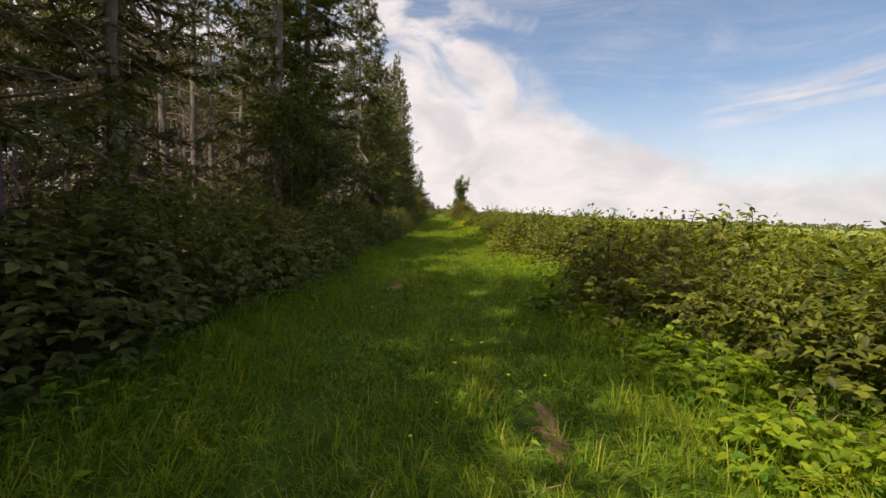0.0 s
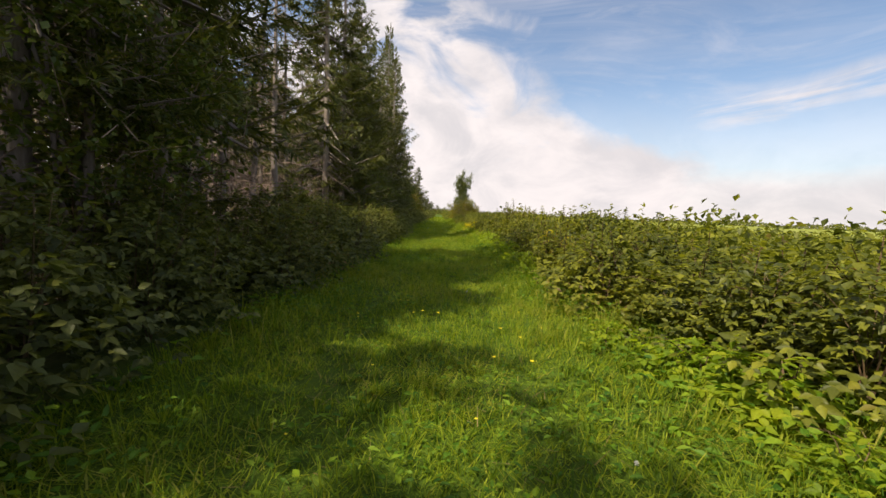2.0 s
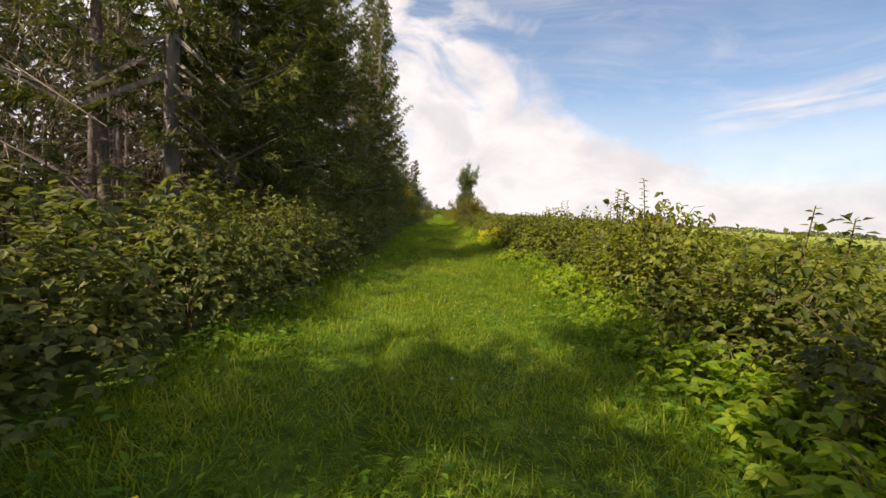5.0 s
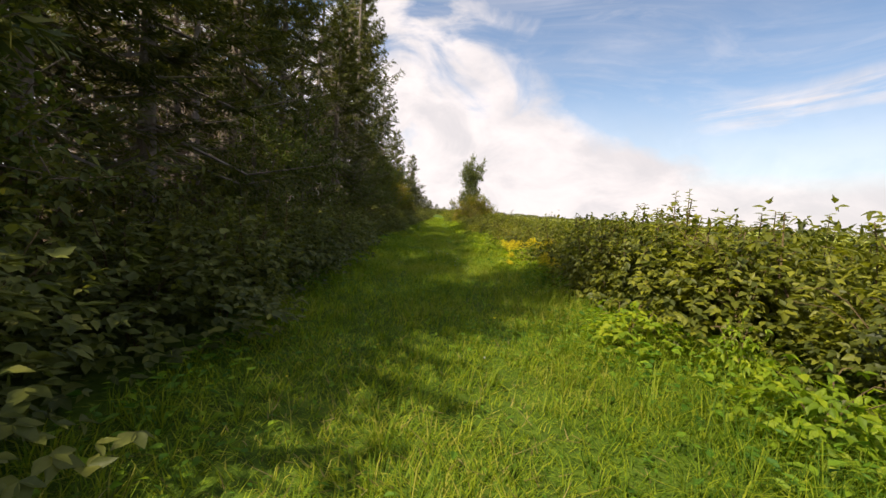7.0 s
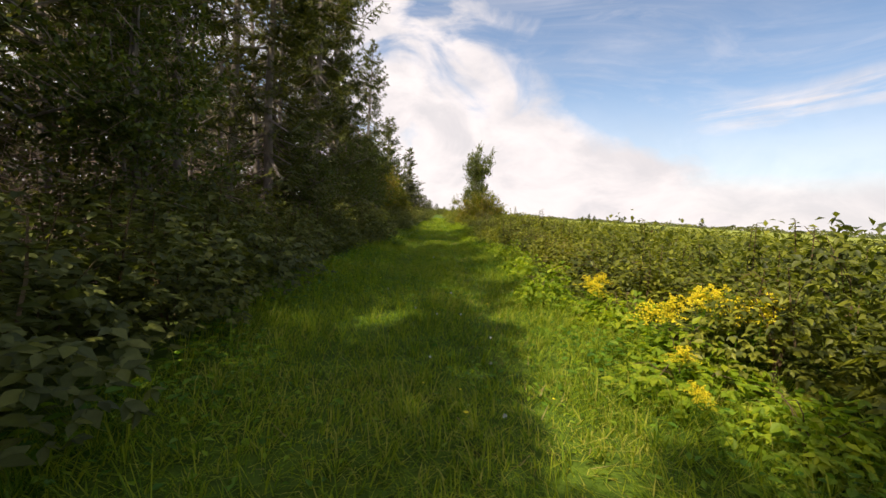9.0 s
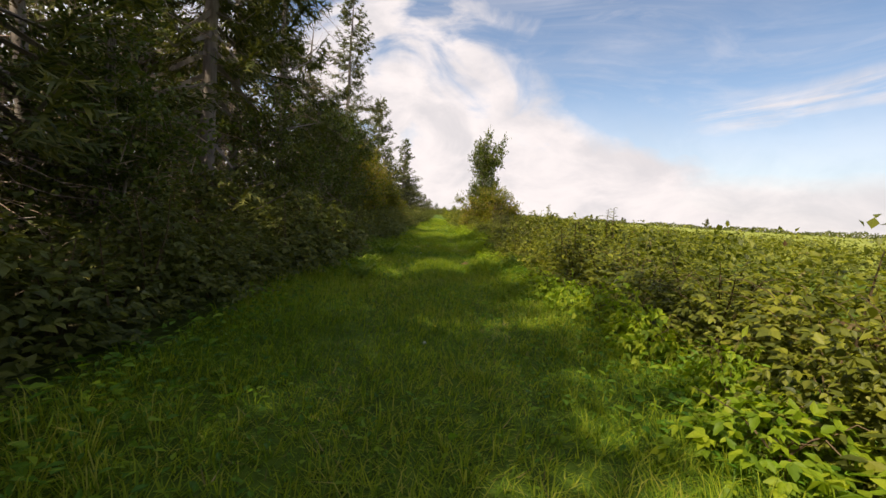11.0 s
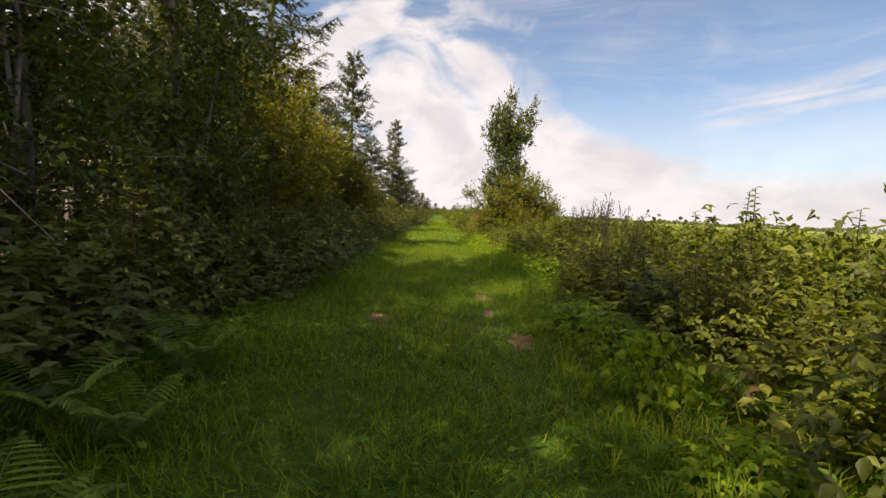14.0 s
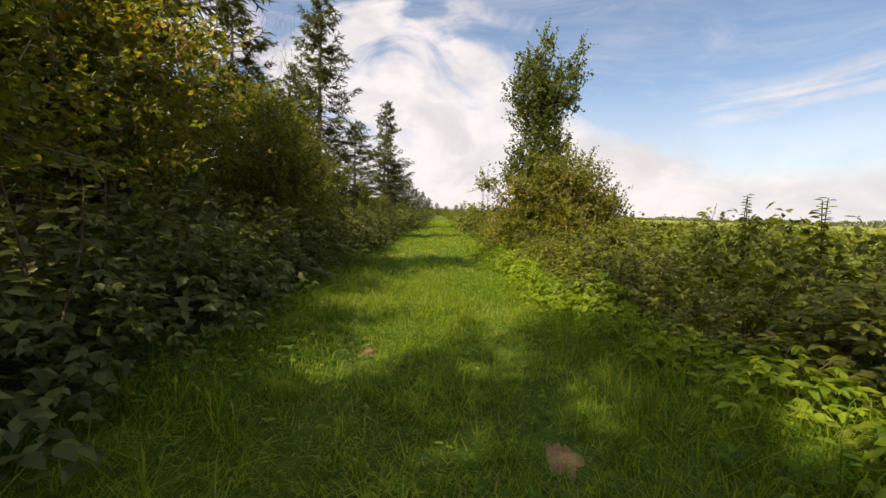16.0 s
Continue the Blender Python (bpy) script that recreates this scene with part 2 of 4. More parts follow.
# ---- mesh helpers ----
class Geo:
    """Gathers vertices and faces as arrays, for one mesh."""

    def __init__(self):
        self.v, self.f, self.n = [], [], 0

    def add(self, v, *faces):
        v = np.asarray(v, float).reshape(-1, 3)
        self.v.append(v)
        for f in faces:
            f = np.asarray(f, int)
            if len(f):
                self.f.append(f + self.n)
        self.n += len(v)
        return self

    def mesh(self, name, mat, smooth=False):
        me = bpy.data.meshes.new(name)
        v = np.concatenate(self.v) if self.v else np.zeros((0, 3))
        me.vertices.add(len(v))
        me.vertices.foreach_set("co", v.astype(np.float32).ravel())
        loops = np.concatenate([f.ravel() for f in self.f])
        sizes = np.concatenate([np.full(len(f), f.shape[1]) for f in self.f])
        me.loops.add(len(loops))
        me.loops.foreach_set("vertex_index", loops.astype(np.int32))
        me.polygons.add(len(sizes))
        me.polygons.foreach_set("loop_start", np.concatenate(([0], np.cumsum(sizes)[:-1])).astype(np.int32))
        me.polygons.foreach_set("use_smooth", np.full(len(sizes), smooth))
        me.update(calc_edges=True)
        me.materials.append(mat)
        return me


def part(name, geo, mat, parent=None, label="", smooth=False, kind=""):
    if not geo.n:
        return None
    ob = new(name, geo.mesh(name, mat, smooth))
    ob.parent = parent
    return tagged(ob, label, kind=kind)


def unit(v):
    return v / np.maximum(np.linalg.norm(v, axis=-1, keepdims=True), 1e-9)


def leaves(geo, p, d, nrm, length, width, fold=0.15, droop=0.15, lite=False):
    """Folded pointed leaves: base p, way to the tip d, upper side nrm."""
    n = len(p)
    d = unit(d)
    side = unit(np.cross(d, nrm))
    up = np.cross(side, d)
    l, w = np.broadcast_to(length, n)[:, None], np.broadcast_to(width, n)[:, None]
    if lite:
        v = np.stack((p, p + d * l * 0.45 + side * w * 0.5 + up * w * fold, p + d * l - up * l * droop, p + d * l * 0.45 - side * w * 0.5 + up * w * fold), 1)
        b = np.arange(n)[:, None] * 4
        return geo.add(v, np.concatenate((b + [[0, 1, 2]], b + [[0, 2, 3]])))
    v = np.empty((n, 8, 3))
    v[:, 0] = p
    for k, (u, q) in enumerate(((0.2, 0.34), (0.42, 0.5), (0.74, 0.25))):
        for sg, c in ((1, 1 + k), (-1, 7 - k)):
            v[:, c] = p + d * l * u + side * w * q * sg + up * (w * fold * q * 2 - l * droop * u * u)
    v[:, 4] = p + d * l - up * l * droop
    b = np.arange(n)[:, None] * 8
    return geo.add(v, np.concatenate((b + [[0, 1, 2, 3, 4]], b + [[0, 4, 5, 6, 7]])))


def blades(geo, p, lean, length, width, bend):
    """Grass blades: base p, bent over towards lean."""
    n = len(p)
    lean = unit(lean)
    side = np.cross(lean, np.tile((0.0, 0.0, 1.0), (n, 1)))
    l, w, bd = length[:, None], width[:, None], bend[:, None]
    up = np.array((0, 0, 1.0))
    mid = p + up * l * 0.62 * (1 - 0.2 * bd) + lean * l * 0.28 * bd
    tip = p + up * l * (1 - 0.55 * bd) + lean * l * 0.85 * bd
    v = np.stack((p - side * w * 0.5, p + side * w * 0.5, mid + side * w * 0.42, mid - side * w * 0.42, tip), 1)
    b = np.arange(n)[:, None] * 5
    return geo.add(v, b + [[0, 1, 2, 3]], b + [[3, 2, 4]])


def spikes(geo, p, lean, length, width):
    """Short straight grass blades that lean over."""
    n = len(p)
    side = unit(np.cross(lean, np.tile((0.0, 0.0, 1.0), (n, 1)))) * width[:, None] * 0.5
    v = np.stack((p - side, p + side, p + unit(lean) * length[:, None]), 1)
    return geo.add(v, np.arange(n)[:, None] * 3 + [[0, 1, 2]])


def tube(geo, pts, radii, sides=6):
    pts, radii = np.asarray(pts, float), np.asarray(radii, float)
    k = len(pts)
    t = unit(np.gradient(pts, axis=0))
    ref = np.array((0.0, 0.0, 1.0)) if abs(t[:, 2]).mean() < 0.8 else np.array((1.0, 0.0, 0.0))
    a = unit(np.cross(t, ref))
    b = np.cross(t, a)
    ang = np.arange(sides) * 2 * math.pi / sides
    v = pts[:, None] + radii[:, None, None] * (a[:, None] * np.cos(ang)[None, :, None] + b[:, None] * np.sin(ang)[None, :, None])
    i, j = np.arange(k - 1)[:, None] * sides, np.arange(sides)[None]
    q = np.stack((i + j, i + (j + 1) % sides, i + sides + (j + 1) % sides, i + sides + j), -1).reshape(-1, 4)
    return geo.add(v, q)


def needles(geo, p, d, length, k=6, size=0.075, r=None):
    """Spruce twigs: a narrow core with tufts of needles along both sides."""
    n = len(p)
    d = unit(d)
    up = np.tile((0.0, 0.0, 1.0), (n, 1)) + r.normal(0, 0.35, (n, 3))
    side = unit(np.cross(d, up))
    up = np.cross(side, d)
    l = length[:, None]
    w = 0.022
    v = np.stack((p - side * w, p + side * w, p + d * l + side * 0.006, p + d * l - side * 0.006), 1)
    geo.add(v, np.arange(n)[:, None] * 4 + [[0, 1, 2, 3]])
    for i in range(k):
        s = (i + 0.5) / k
        for sg in (-1, 1):
            q = p + d * l * s
            sz = size * r.uniform(0.7, 1.3, (n, 1)) * (1.15 - 0.5 * s)
            way = unit(d * 0.8 + side * sg * r.uniform(0.3, 1.0, (n, 1)) + up * r.normal(-0.1, 0.45, (n, 1)))
            o = d * sz * 0.24
            geo.add(np.stack((q - o, q + o, q + way * sz * 1.5), 1), np.arange(n)[:, None] * 3 + [[0, 1, 2]])


def wave(x, y, seed=0.0):
    return (np.sin(x * 0.9 + y * 0.53 + seed) + np.sin(x * 0.31 - y * 1.13 + 1.7 * seed + 1) + np.sin(x * 1.7 + y * 1.9 + 2 * seed + 2) * 0.6) / 2.6


def ground_z(x, y):
    x, y = np.asarray(x, float), np.asarray(y, float)
    rut = np.exp(-((np.abs(x) - 0.58) / 0.24) ** 2)
    return 0.02 * wave(x * 2, y * 1.6) - 0.035 * rut + 0.015


def at_ground(x, y, turn=0.0, sx=1.0, sz=1.0, lean=0.0):
    z = float(ground_z(x, y))
    return pose(x, y, z - 0.02, lean, 0, turn) @ Matrix.Diagonal((sx, sx, sz, 1))


def copy_at(ob, m):
    """A copy whose size does not depend on the size at which the first one stands."""
    return copy_thing(ob, m @ Matrix.Diagonal([1 / c for c in ob.matrix_basis.to_scale()] + [1]))


# ---- ground ----
def build_ground():
    xs = np.unique(np.concatenate((-np.geomspace(3, 2500, 40), np.arange(-3, 3.01, 0.15), np.geomspace(3, 2500, 40))))
    ys = np.unique(np.concatenate((-np.geomspace(6, 2500, 24), np.arange(-6, 70.1, 0.5), np.geomspace(70.5, 3500, 40))))
    X, Y = np.meshgrid(xs, ys)
    Z = ground_z(X, Y) * np.clip(1.5 - np.abs(X) / 60, 0, 1)
    nx, ny = len(xs), len(ys)
    i = (np.arange(ny - 1)[:, None] * nx + np.arange(nx - 1)[None]).ravel()[:, None]
    ob = part("ground", Geo().add(np.stack((X, Y, Z), -1), i + [[0, 1, nx + 1, nx]]), TURF, smooth=True)
    tagged(ob, "grassy level ground with a mown green track between thickets", "ground", kind="structure")


build_ground()
BARE = ((-0.54, 6.1, 0.26), (0.60, 2.15, 0.24), (0.66, 41.7, 0.2), (-0.53, 45.3, 0.24),
        (0.65, 46.6, 0.22), (0.60, 45.7, 0.22), (0.74, 44.6, 0.22), (0.58, 48.75, 0.16), (-0.5, 50.2, 0.16))


def build_soil():
    r = np.random.default_rng(5)
    for x, y, s in BARE:
        g = Geo()
        k = 22
        ang = np.arange(k) * 2 * math.pi / k
        rings = [np.array([[x, y]])]
        rad = s * (1 + 0.25 * np.sin(ang * 2 + r.uniform(0, 6)) + 0.16 * np.sin(ang * 5 + r.uniform(0, 6)) + r.normal(0, 0.06, k))
        for q in (0.4, 0.75, 1.0):
            rings.append(np.stack((x + rad * q * 0.55 * np.cos(ang), y + rad * q * 1.45 * np.sin(ang)), 1))
        xy = np.concatenate(rings)
        z = ground_z(xy[:, 0], xy[:, 1]) + np.concatenate(([0.006], np.full(k, 0.005), np.full(k, 0.001), np.full(k, -0.025))) + r.normal(0, 0.003, len(xy))
        j = np.arange(k)[:, None]
        n = (j + 1) % k
        tri = np.concatenate((np.zeros((k, 1), int), 1 + j, 1 + n), 1)
        quads = [np.concatenate((1 + a * k + j, 1 + a * k + k + j, 1 + a * k + k + n, 1 + a * k + n), 1) for a in (0, 1)]
        ob = part("soil_patch", g.add(np.column_stack((xy, z)), tri, *quads), SOIL, smooth=True)
        tagged(ob, "worn patch of bare reddish-brown soil in the grass track", "soil", kind="structure")


build_soil()


# ---- grass of the track ----
LEFT = ((0, 3, 7, 10, 12.5, 14, 16, 20.5, 22, 24, 26, 29, 32, 36, 38, 39.5, 41.5, 43, 44.5, 46, 49, 52),
        (1.8, 1.75, 1.55, 1.65, 1.35, 1.2, 1.45, 1.3, 1.42, 1.35, 1.55, 1.5, 1.75, 1.75, 1.85, 1.45, 1.5, 1.75, 1.75, 1.45, 1.52, 1.6))
RIGHT = ((0, 2.3, 3.7, 4.5, 6, 7, 8.5, 10, 12, 13.5, 15, 18, 20.5, 22, 24, 26, 28, 30.7, 32, 36, 38, 39.5, 40.6, 42, 43.5, 45, 46.5, 48.5, 50, 51.2, 54),
         (1.9, 1.95, 1.9, 1.45, 1.75, 2.0, 1.95, 1.55, 1.4, 1.75, 1.8, 1.9, 2.05, 2.35, 2.05, 1.75, 1.85, 1.9, 1.6, 1.85, 1.75, 1.5, 1.7, 1.5, 1.45, 1.6, 1.75, 2.1, 1.95, 1.6, 1.6))


def edge_left(y):
    return -np.interp(y, *LEFT) + 0.06 * wave(y * 2.1, y * 1.3, 3.0)


def edge_right(y):
    return np.interp(y, *RIGHT) + 0.06 * wave(y * 1.9, y * 1.4, 8.0)


def bare_at(x, y):
    k = np.zeros_like(x)
    for bx, by, s in BARE:
        k = np.maximum(k, np.exp(-(((x - bx) / (0.62 * s)) ** 2 + ((y - by) / (1.25 * s)) ** 2) * 0.9))
    return k


def build_grass():
    r = np.random.default_rng(11)

    def sow(n, y0, y1):
        x, y = r.uniform(-2.2, 2.7, n), r.uniform(y0, y1, n)
        keep = (x > edge_left(y) - 0.12) & (x < edge_right(y) + 0.4) & (r.random(n) > bare_at(x, y) * 0.78)
        return x[keep], y[keep]

    def lay(x, y, length, width, lean, bend):
        g = blades(Geo(), np.stack((x, y, ground_z(x, y) - 0.008), 1), lean, length, width, bend)
        tagged(part("grass", g, GRASS), "green grass covering the track between the thickets", "grass", kind="stuff")

    # short sward
    for n, y0, y1, wide in ((560000, -0.5, 54, 0.72), (50000, 54, 100, 2.6)):
        x, y = sow(n, y0, y1)
        k = len(x)
        tuft = 0.5 + 0.5 * wave(x * 5.1, y * 4.3, 1.0) * 0.9
        rut = np.exp(-((np.abs(x) - 0.58) / 0.2) ** 2)
        length = r.uniform(0.05, 0.135, k) * (0.65 + 0.7 * tuft) * (1 - 0.3 * rut)
        ang = r.uniform(0, 2 * math.pi, k)
        swirl = np.stack((wave(x * 3.2, y * 3.0, 2.0), wave(x * 2.9, y * 3.4, 6.0)), 1)
        lean = np.stack((np.cos(ang) + swirl[:, 0], np.sin(ang) + swirl[:, 1], r.uniform(0.15, 1.25, k)), 1)
        g = spikes(Geo(), np.stack((x, y, ground_z(x, y) - 0.006), 1), lean, length, r.uniform(0.008, 0.016, k) * wide)
        tagged(part("grass", g, GRASS), "green grass covering the track between the thickets", "grass", kind="stuff")
    # tussocks: blades that arch out from a common root
    x, y = sow(15500, -0.5, 56)
    rut = np.exp(-((np.abs(x) - 0.58) / 0.2) ** 2)
    keep = r.random(len(x)) > rut * 0.55
    x, y, each = x[keep], y[keep], 13
    side = np.clip((np.abs(x + 0.05) - 0.7) / 0.8, 0, 1)
    size = r.uniform(0.07, 0.20, len(x)) * (1 + 0.95 * side) * (1 + 0.3 * wave(x, y * 0.6, 5))
    comb = np.stack((wave(x * 1.2, y * 1.0, 2.0), wave(x * 1.1, y * 1.4, 6.0), np.zeros(len(x))), 1)
    i = np.repeat(np.arange(len(x)), each)
    k = len(i)
    ang = r.uniform(0, 2 * math.pi, k)
    out = np.stack((np.cos(ang), np.sin(ang), np.zeros(k)), 1)
    o = out[:, :2] * (r.random(k) * 0.045)[:, None]
    lay(x[i] + o[:, 0], y[i] + o[:, 1], size[i] * r.uniform(0.55, 1.25, k), r.uniform(0.003, 0.0065, k), out + comb[i] * 1.1, r.uniform(0.55, 1.5, k))
    # dry blades lying in the wheel ruts
    x, y = sow(60000, -0.5, 56)
    rut = np.exp(-((np.abs(x + 0.03) - 0.56) / 0.24) ** 2)
    keep = r.random(len(x)) < rut * np.clip(0.35 + 0.9 * wave(x * 1.3, y * 0.8, 12.0), 0.02, 1) * 0.55 + 0.012 + 0.7 * bare_at(x, y) + 0.5 * np.exp(-((y - 21.7) / 1.3) ** 2 - (x / 0.9) ** 2)
    x, y = x[keep], y[keep]
    k = len(x)
    ang = r.uniform(0, 2 * math.pi, k)
    lean = np.stack((np.cos(ang), np.sin(ang), r.uniform(0.05, 0.7, k)), 1)
    g = spikes(Geo(), np.stack((x, y, ground_z(x, y) + r.uniform(0.0, 0.05, k)), 1), lean, r.uniform(0.05, 0.16, k), r.uniform(0.004, 0.009, k))
    tagged(part("dry_grass", g, STRAW), "dry brownish grass blades lying in the wheel ruts", "grass", kind="stuff")
    # broad low leaves among the grass
    x, y = sow(105000, -0.5, 56)
    keep = r.random(len(x)) < np.clip(0.3 + 0.75 * wave(x * 2.3, y * 2.1, 4.0) + 0.5 * np.clip((np.abs(x) - 0.9), 0, 1), 0.04, 1)
    x, y = x[keep], y[keep]
    k = len(x)
    ang = r.uniform(0, 2 * math.pi, k)
    high = np.clip((np.abs(x) - 0.8) / 0.8, 0, 1)
    p = np.stack((x, y, ground_z(x, y) + r.uniform(0.02, 0.07, k) + 0.12 * high * r.random(k)), 1)
    d = np.stack((np.cos(ang), np.sin(ang), r.uniform(-0.1, 0.5, k)), 1)
    nrm = np.tile((0, 0, 1.0), (k, 1)) + r.normal(0, 0.3, (k, 3))
    l = r.uniform(0.022, 0.058, k) * (1 + 0.6 * high)
    tagged(part("weeds", leaves(Geo(), p, d, nrm, l, l * r.uniform(0.35, 0.62, k)), WEED), "low broad-leaved weeds among the grass", "weeds", kind="stuff")


build_grass()


# ---- shrubs ----
def shrub(name, seed, radius, height, n_leaf, leaf, mat, label, category, group, canes=9, lite=False, shoots=3, skirt=0.0):
    """A bramble-like shrub: arching canes under a lumpy coat of folded leaves in threes."""
    r = np.random.default_rng(seed)
    ob = tagged(new(name), label, category, group)
    g = Geo()
    for i in range(canes):
        a, reach = r.uniform(0, 2 * math.pi), radius * r.uniform(0.5, 0.95)
        s = np.linspace(0, 1, 6)
        top = height * r.uniform(0.75, 1.05)
        z = top * np.sin(s * math.pi * r.uniform(0.45, 0.68))
        q = np.stack((np.cos(a) * reach * s ** 1.4, np.sin(a) * reach * s ** 1.4, z), 1) + r.normal(0, 0.015, (6, 3))
        q[0, 2] = -0.05
        tube(g, q[::1 if not lite else 2], np.linspace(0.006, 0.002, 6)[::1 if not lite else 2], 3)
    part("canework", g, CANE, ob, kind="stuff")
    g = Geo()
    m = n_leaf // 3
    ang = r.uniform(0, 2 * math.pi, m)
    cz = skirt + (1 - skirt) * r.uniform(0.0, 1.0, m) ** 0.8
    out = np.stack((np.cos(ang) * np.sqrt(1 - cz ** 2), np.sin(ang) * np.sqrt(1 - cz ** 2), cz), 1)
    lump = 1 + 0.20 * np.sin(ang * 3 + seed) * np.sqrt(1 - cz ** 2) + 0.14 * np.sin(ang * 5 + cz * 7 + 2 * seed) + 0.10 * np.sin(cz * 11 + ang * 2 + seed)
    rr = lump * np.where(r.random(m) < 0.72, r.uniform(0.86, 1.08, m), r.uniform(0.45, 0.9, m))
    p = out * rr[:, None] * np.array((radius, radius, height * 0.93))
    p[:, 2] = np.maximum(p[:, 2], r.uniform(0.03, 0.2, m))
    base = unit(out * np.array((1, 1, 0.55)) + r.normal(0, 0.45, (m, 3)))
    for t in (-1, 0, 1):
        c, s = math.cos(t * 1.15), math.sin(t * 1.15)
        d = np.stack((base[:, 0] * c - base[:, 1] * s, base[:, 0] * s + base[:, 1] * c, base[:, 2] * 0.4 - 0.3 + r.normal(0, 0.3, m)), 1)
        nrm = np.tile((0, 0, 0.8), (m, 1)) + out * 0.8 + r.normal(0, 0.38, (m, 3))
        l = leaf * r.uniform(0.65, 1.25, m) * (1.1 if t == 0 else 0.9)
        leaves(g, p, d, nrm, l, l * r.uniform(0.5, 0.68, m), 0.12, 0.2)
    # upright leafy shoots that stand out of the coat
    for i in range(shoots):
        a, o = r.uniform(0, 2 * math.pi), r.uniform(0.1, 0.75)
        foot = np.array((math.cos(a) * radius * o, math.sin(a) * radius * o, height * 0.5))
        top = foot + np.array((r.normal(0, 0.07), r.normal(0, 0.07), height * (0.5 + 0.28 * r.random()) * (1.1 - 0.35 * o)))
        part("shoot", tube(Geo(), np.stack((foot, (foot + top) / 2 + r.normal(0, 0.015, 3), top)), (0.008, 0.007, 0.004), 3), CANE, ob)
        m = 33
        u = np.linspace(0.2, 1.0, m)
        ang = np.arange(m) * 2.4
        l = leaf * (1.2 - 0.45 * u) * r.uniform(0.8, 1.2, m)
        leaves(g, foot + (top - foot) * u[:, None], np.stack((np.cos(ang), np.sin(ang), 0.25 - 0.2 * (1 - u)), 1), np.tile((0, 0, 1.0), (m, 1)) + r.normal(0, 0.25, (m, 3)), l, l * 0.6, 0.12, 0.2)
    part("foliage", g, mat, ob, smooth=True, kind="stuff")
    return ob


def build_right_shrubs():
    label = "leafy green bramble bush with sunlit yellowish leaves beside the grass track"
    group = "brambles beside the field"
    front = [shrub("bramble_bush", 20 + i, 0.62, 0.88, 2250, 0.067, BRAMBLE, label, "bush", group) for i in range(5)]
    back = [shrub("bramble_bush", 26 + i, 0.68, 0.92, 1900, 0.078, BRAMBLE, label, "bush", group, 6, True) for i in range(3)]
    low = [shrub("low_bramble", 36 + i, 0.36, 0.40, 620, 0.064, SPROUT, "low bright green bramble shoots at the edge of the grass", "bush", "bramble shoots along the track", 4, False, 0) for i in range(3)]
    used = set()
    r = np.random.default_rng(31)

    def put(protos, x, y, sx, sz):
        ob = protos[int(r.integers(len(protos)))]
        m = at_ground(x, y, r.uniform(0, 360), sx, sz)
        if ob in used:
            copy_at(ob, m)
        else:
            used.add(ob)
            ob.matrix_basis = m

    for row, gap, protos in ((0, 0.85, front), (1, 0.95, back)):
        y = -1.6 + 0.4 * row
        while y < 66:
            hgt = 1.0 + 0.10 * math.sin(y * 0.31) + 0.36 * math.exp(-((y - 14.5) / 3.4) ** 2) + 0.14 * math.exp(-((y - 25) / 3) ** 2) - 0.10 * math.exp(-((y - 1.5) / 3) ** 2) - 0.08 * math.exp(-((y - 37) / 3) ** 2)
            sx = r.uniform(0.75, 1.25)
            x = float(edge_right(np.array(y))) + 0.52 * sx + row * 0.95 + r.uniform(-0.1, 0.22)
            put(protos, x, y, sx, hgt * r.uniform(0.66, 1.14) * (0.9 if row == 0 else 1.04))
            y += gap * r.uniform(0.7, 1.35)
    put(front, 2.55, 19.6, 1.1, 1.5)
    put(front, 2.75, 15.6, 1.1, 1.35)
    y = 66.0
    while y < 170:
        put(back, float(edge_right(np.array(y))) + r.uniform(0.4, 2.2), y, r.uniform(1.1, 1.7), r.uniform(0.8, 1.35))
        y += r.uniform(1.8, 3.6)
    for x, y, sx, sz in ((2.0, 66.5, 1.5, 1.6), (1.9, 72.0, 1.4, 1.5), (2.1, 79.0, 1.6, 1.8), (0.2, 182.0, 3.0, 2.0), (2.6, 186.0, 3.0, 2.6), (-2.6, 184.0, 3.0, 2.4)):
        put(back, x, y, sx, sz)
    y = 0.6
    while y < 58:
        x = float(edge_right(np.array(y))) - 0.12 + r.uniform(-0.28, 0.1)
        if 0.5 * math.sin(y * 0.9) + 0.5 * math.sin(y * 0.37 + 1) > -0.35:
            put(low, x, y, r.uniform(0.6, 1.15), r.uniform(0.6, 1.2))
        y += r.uniform(0.4, 0.95)


build_right_shrubs()


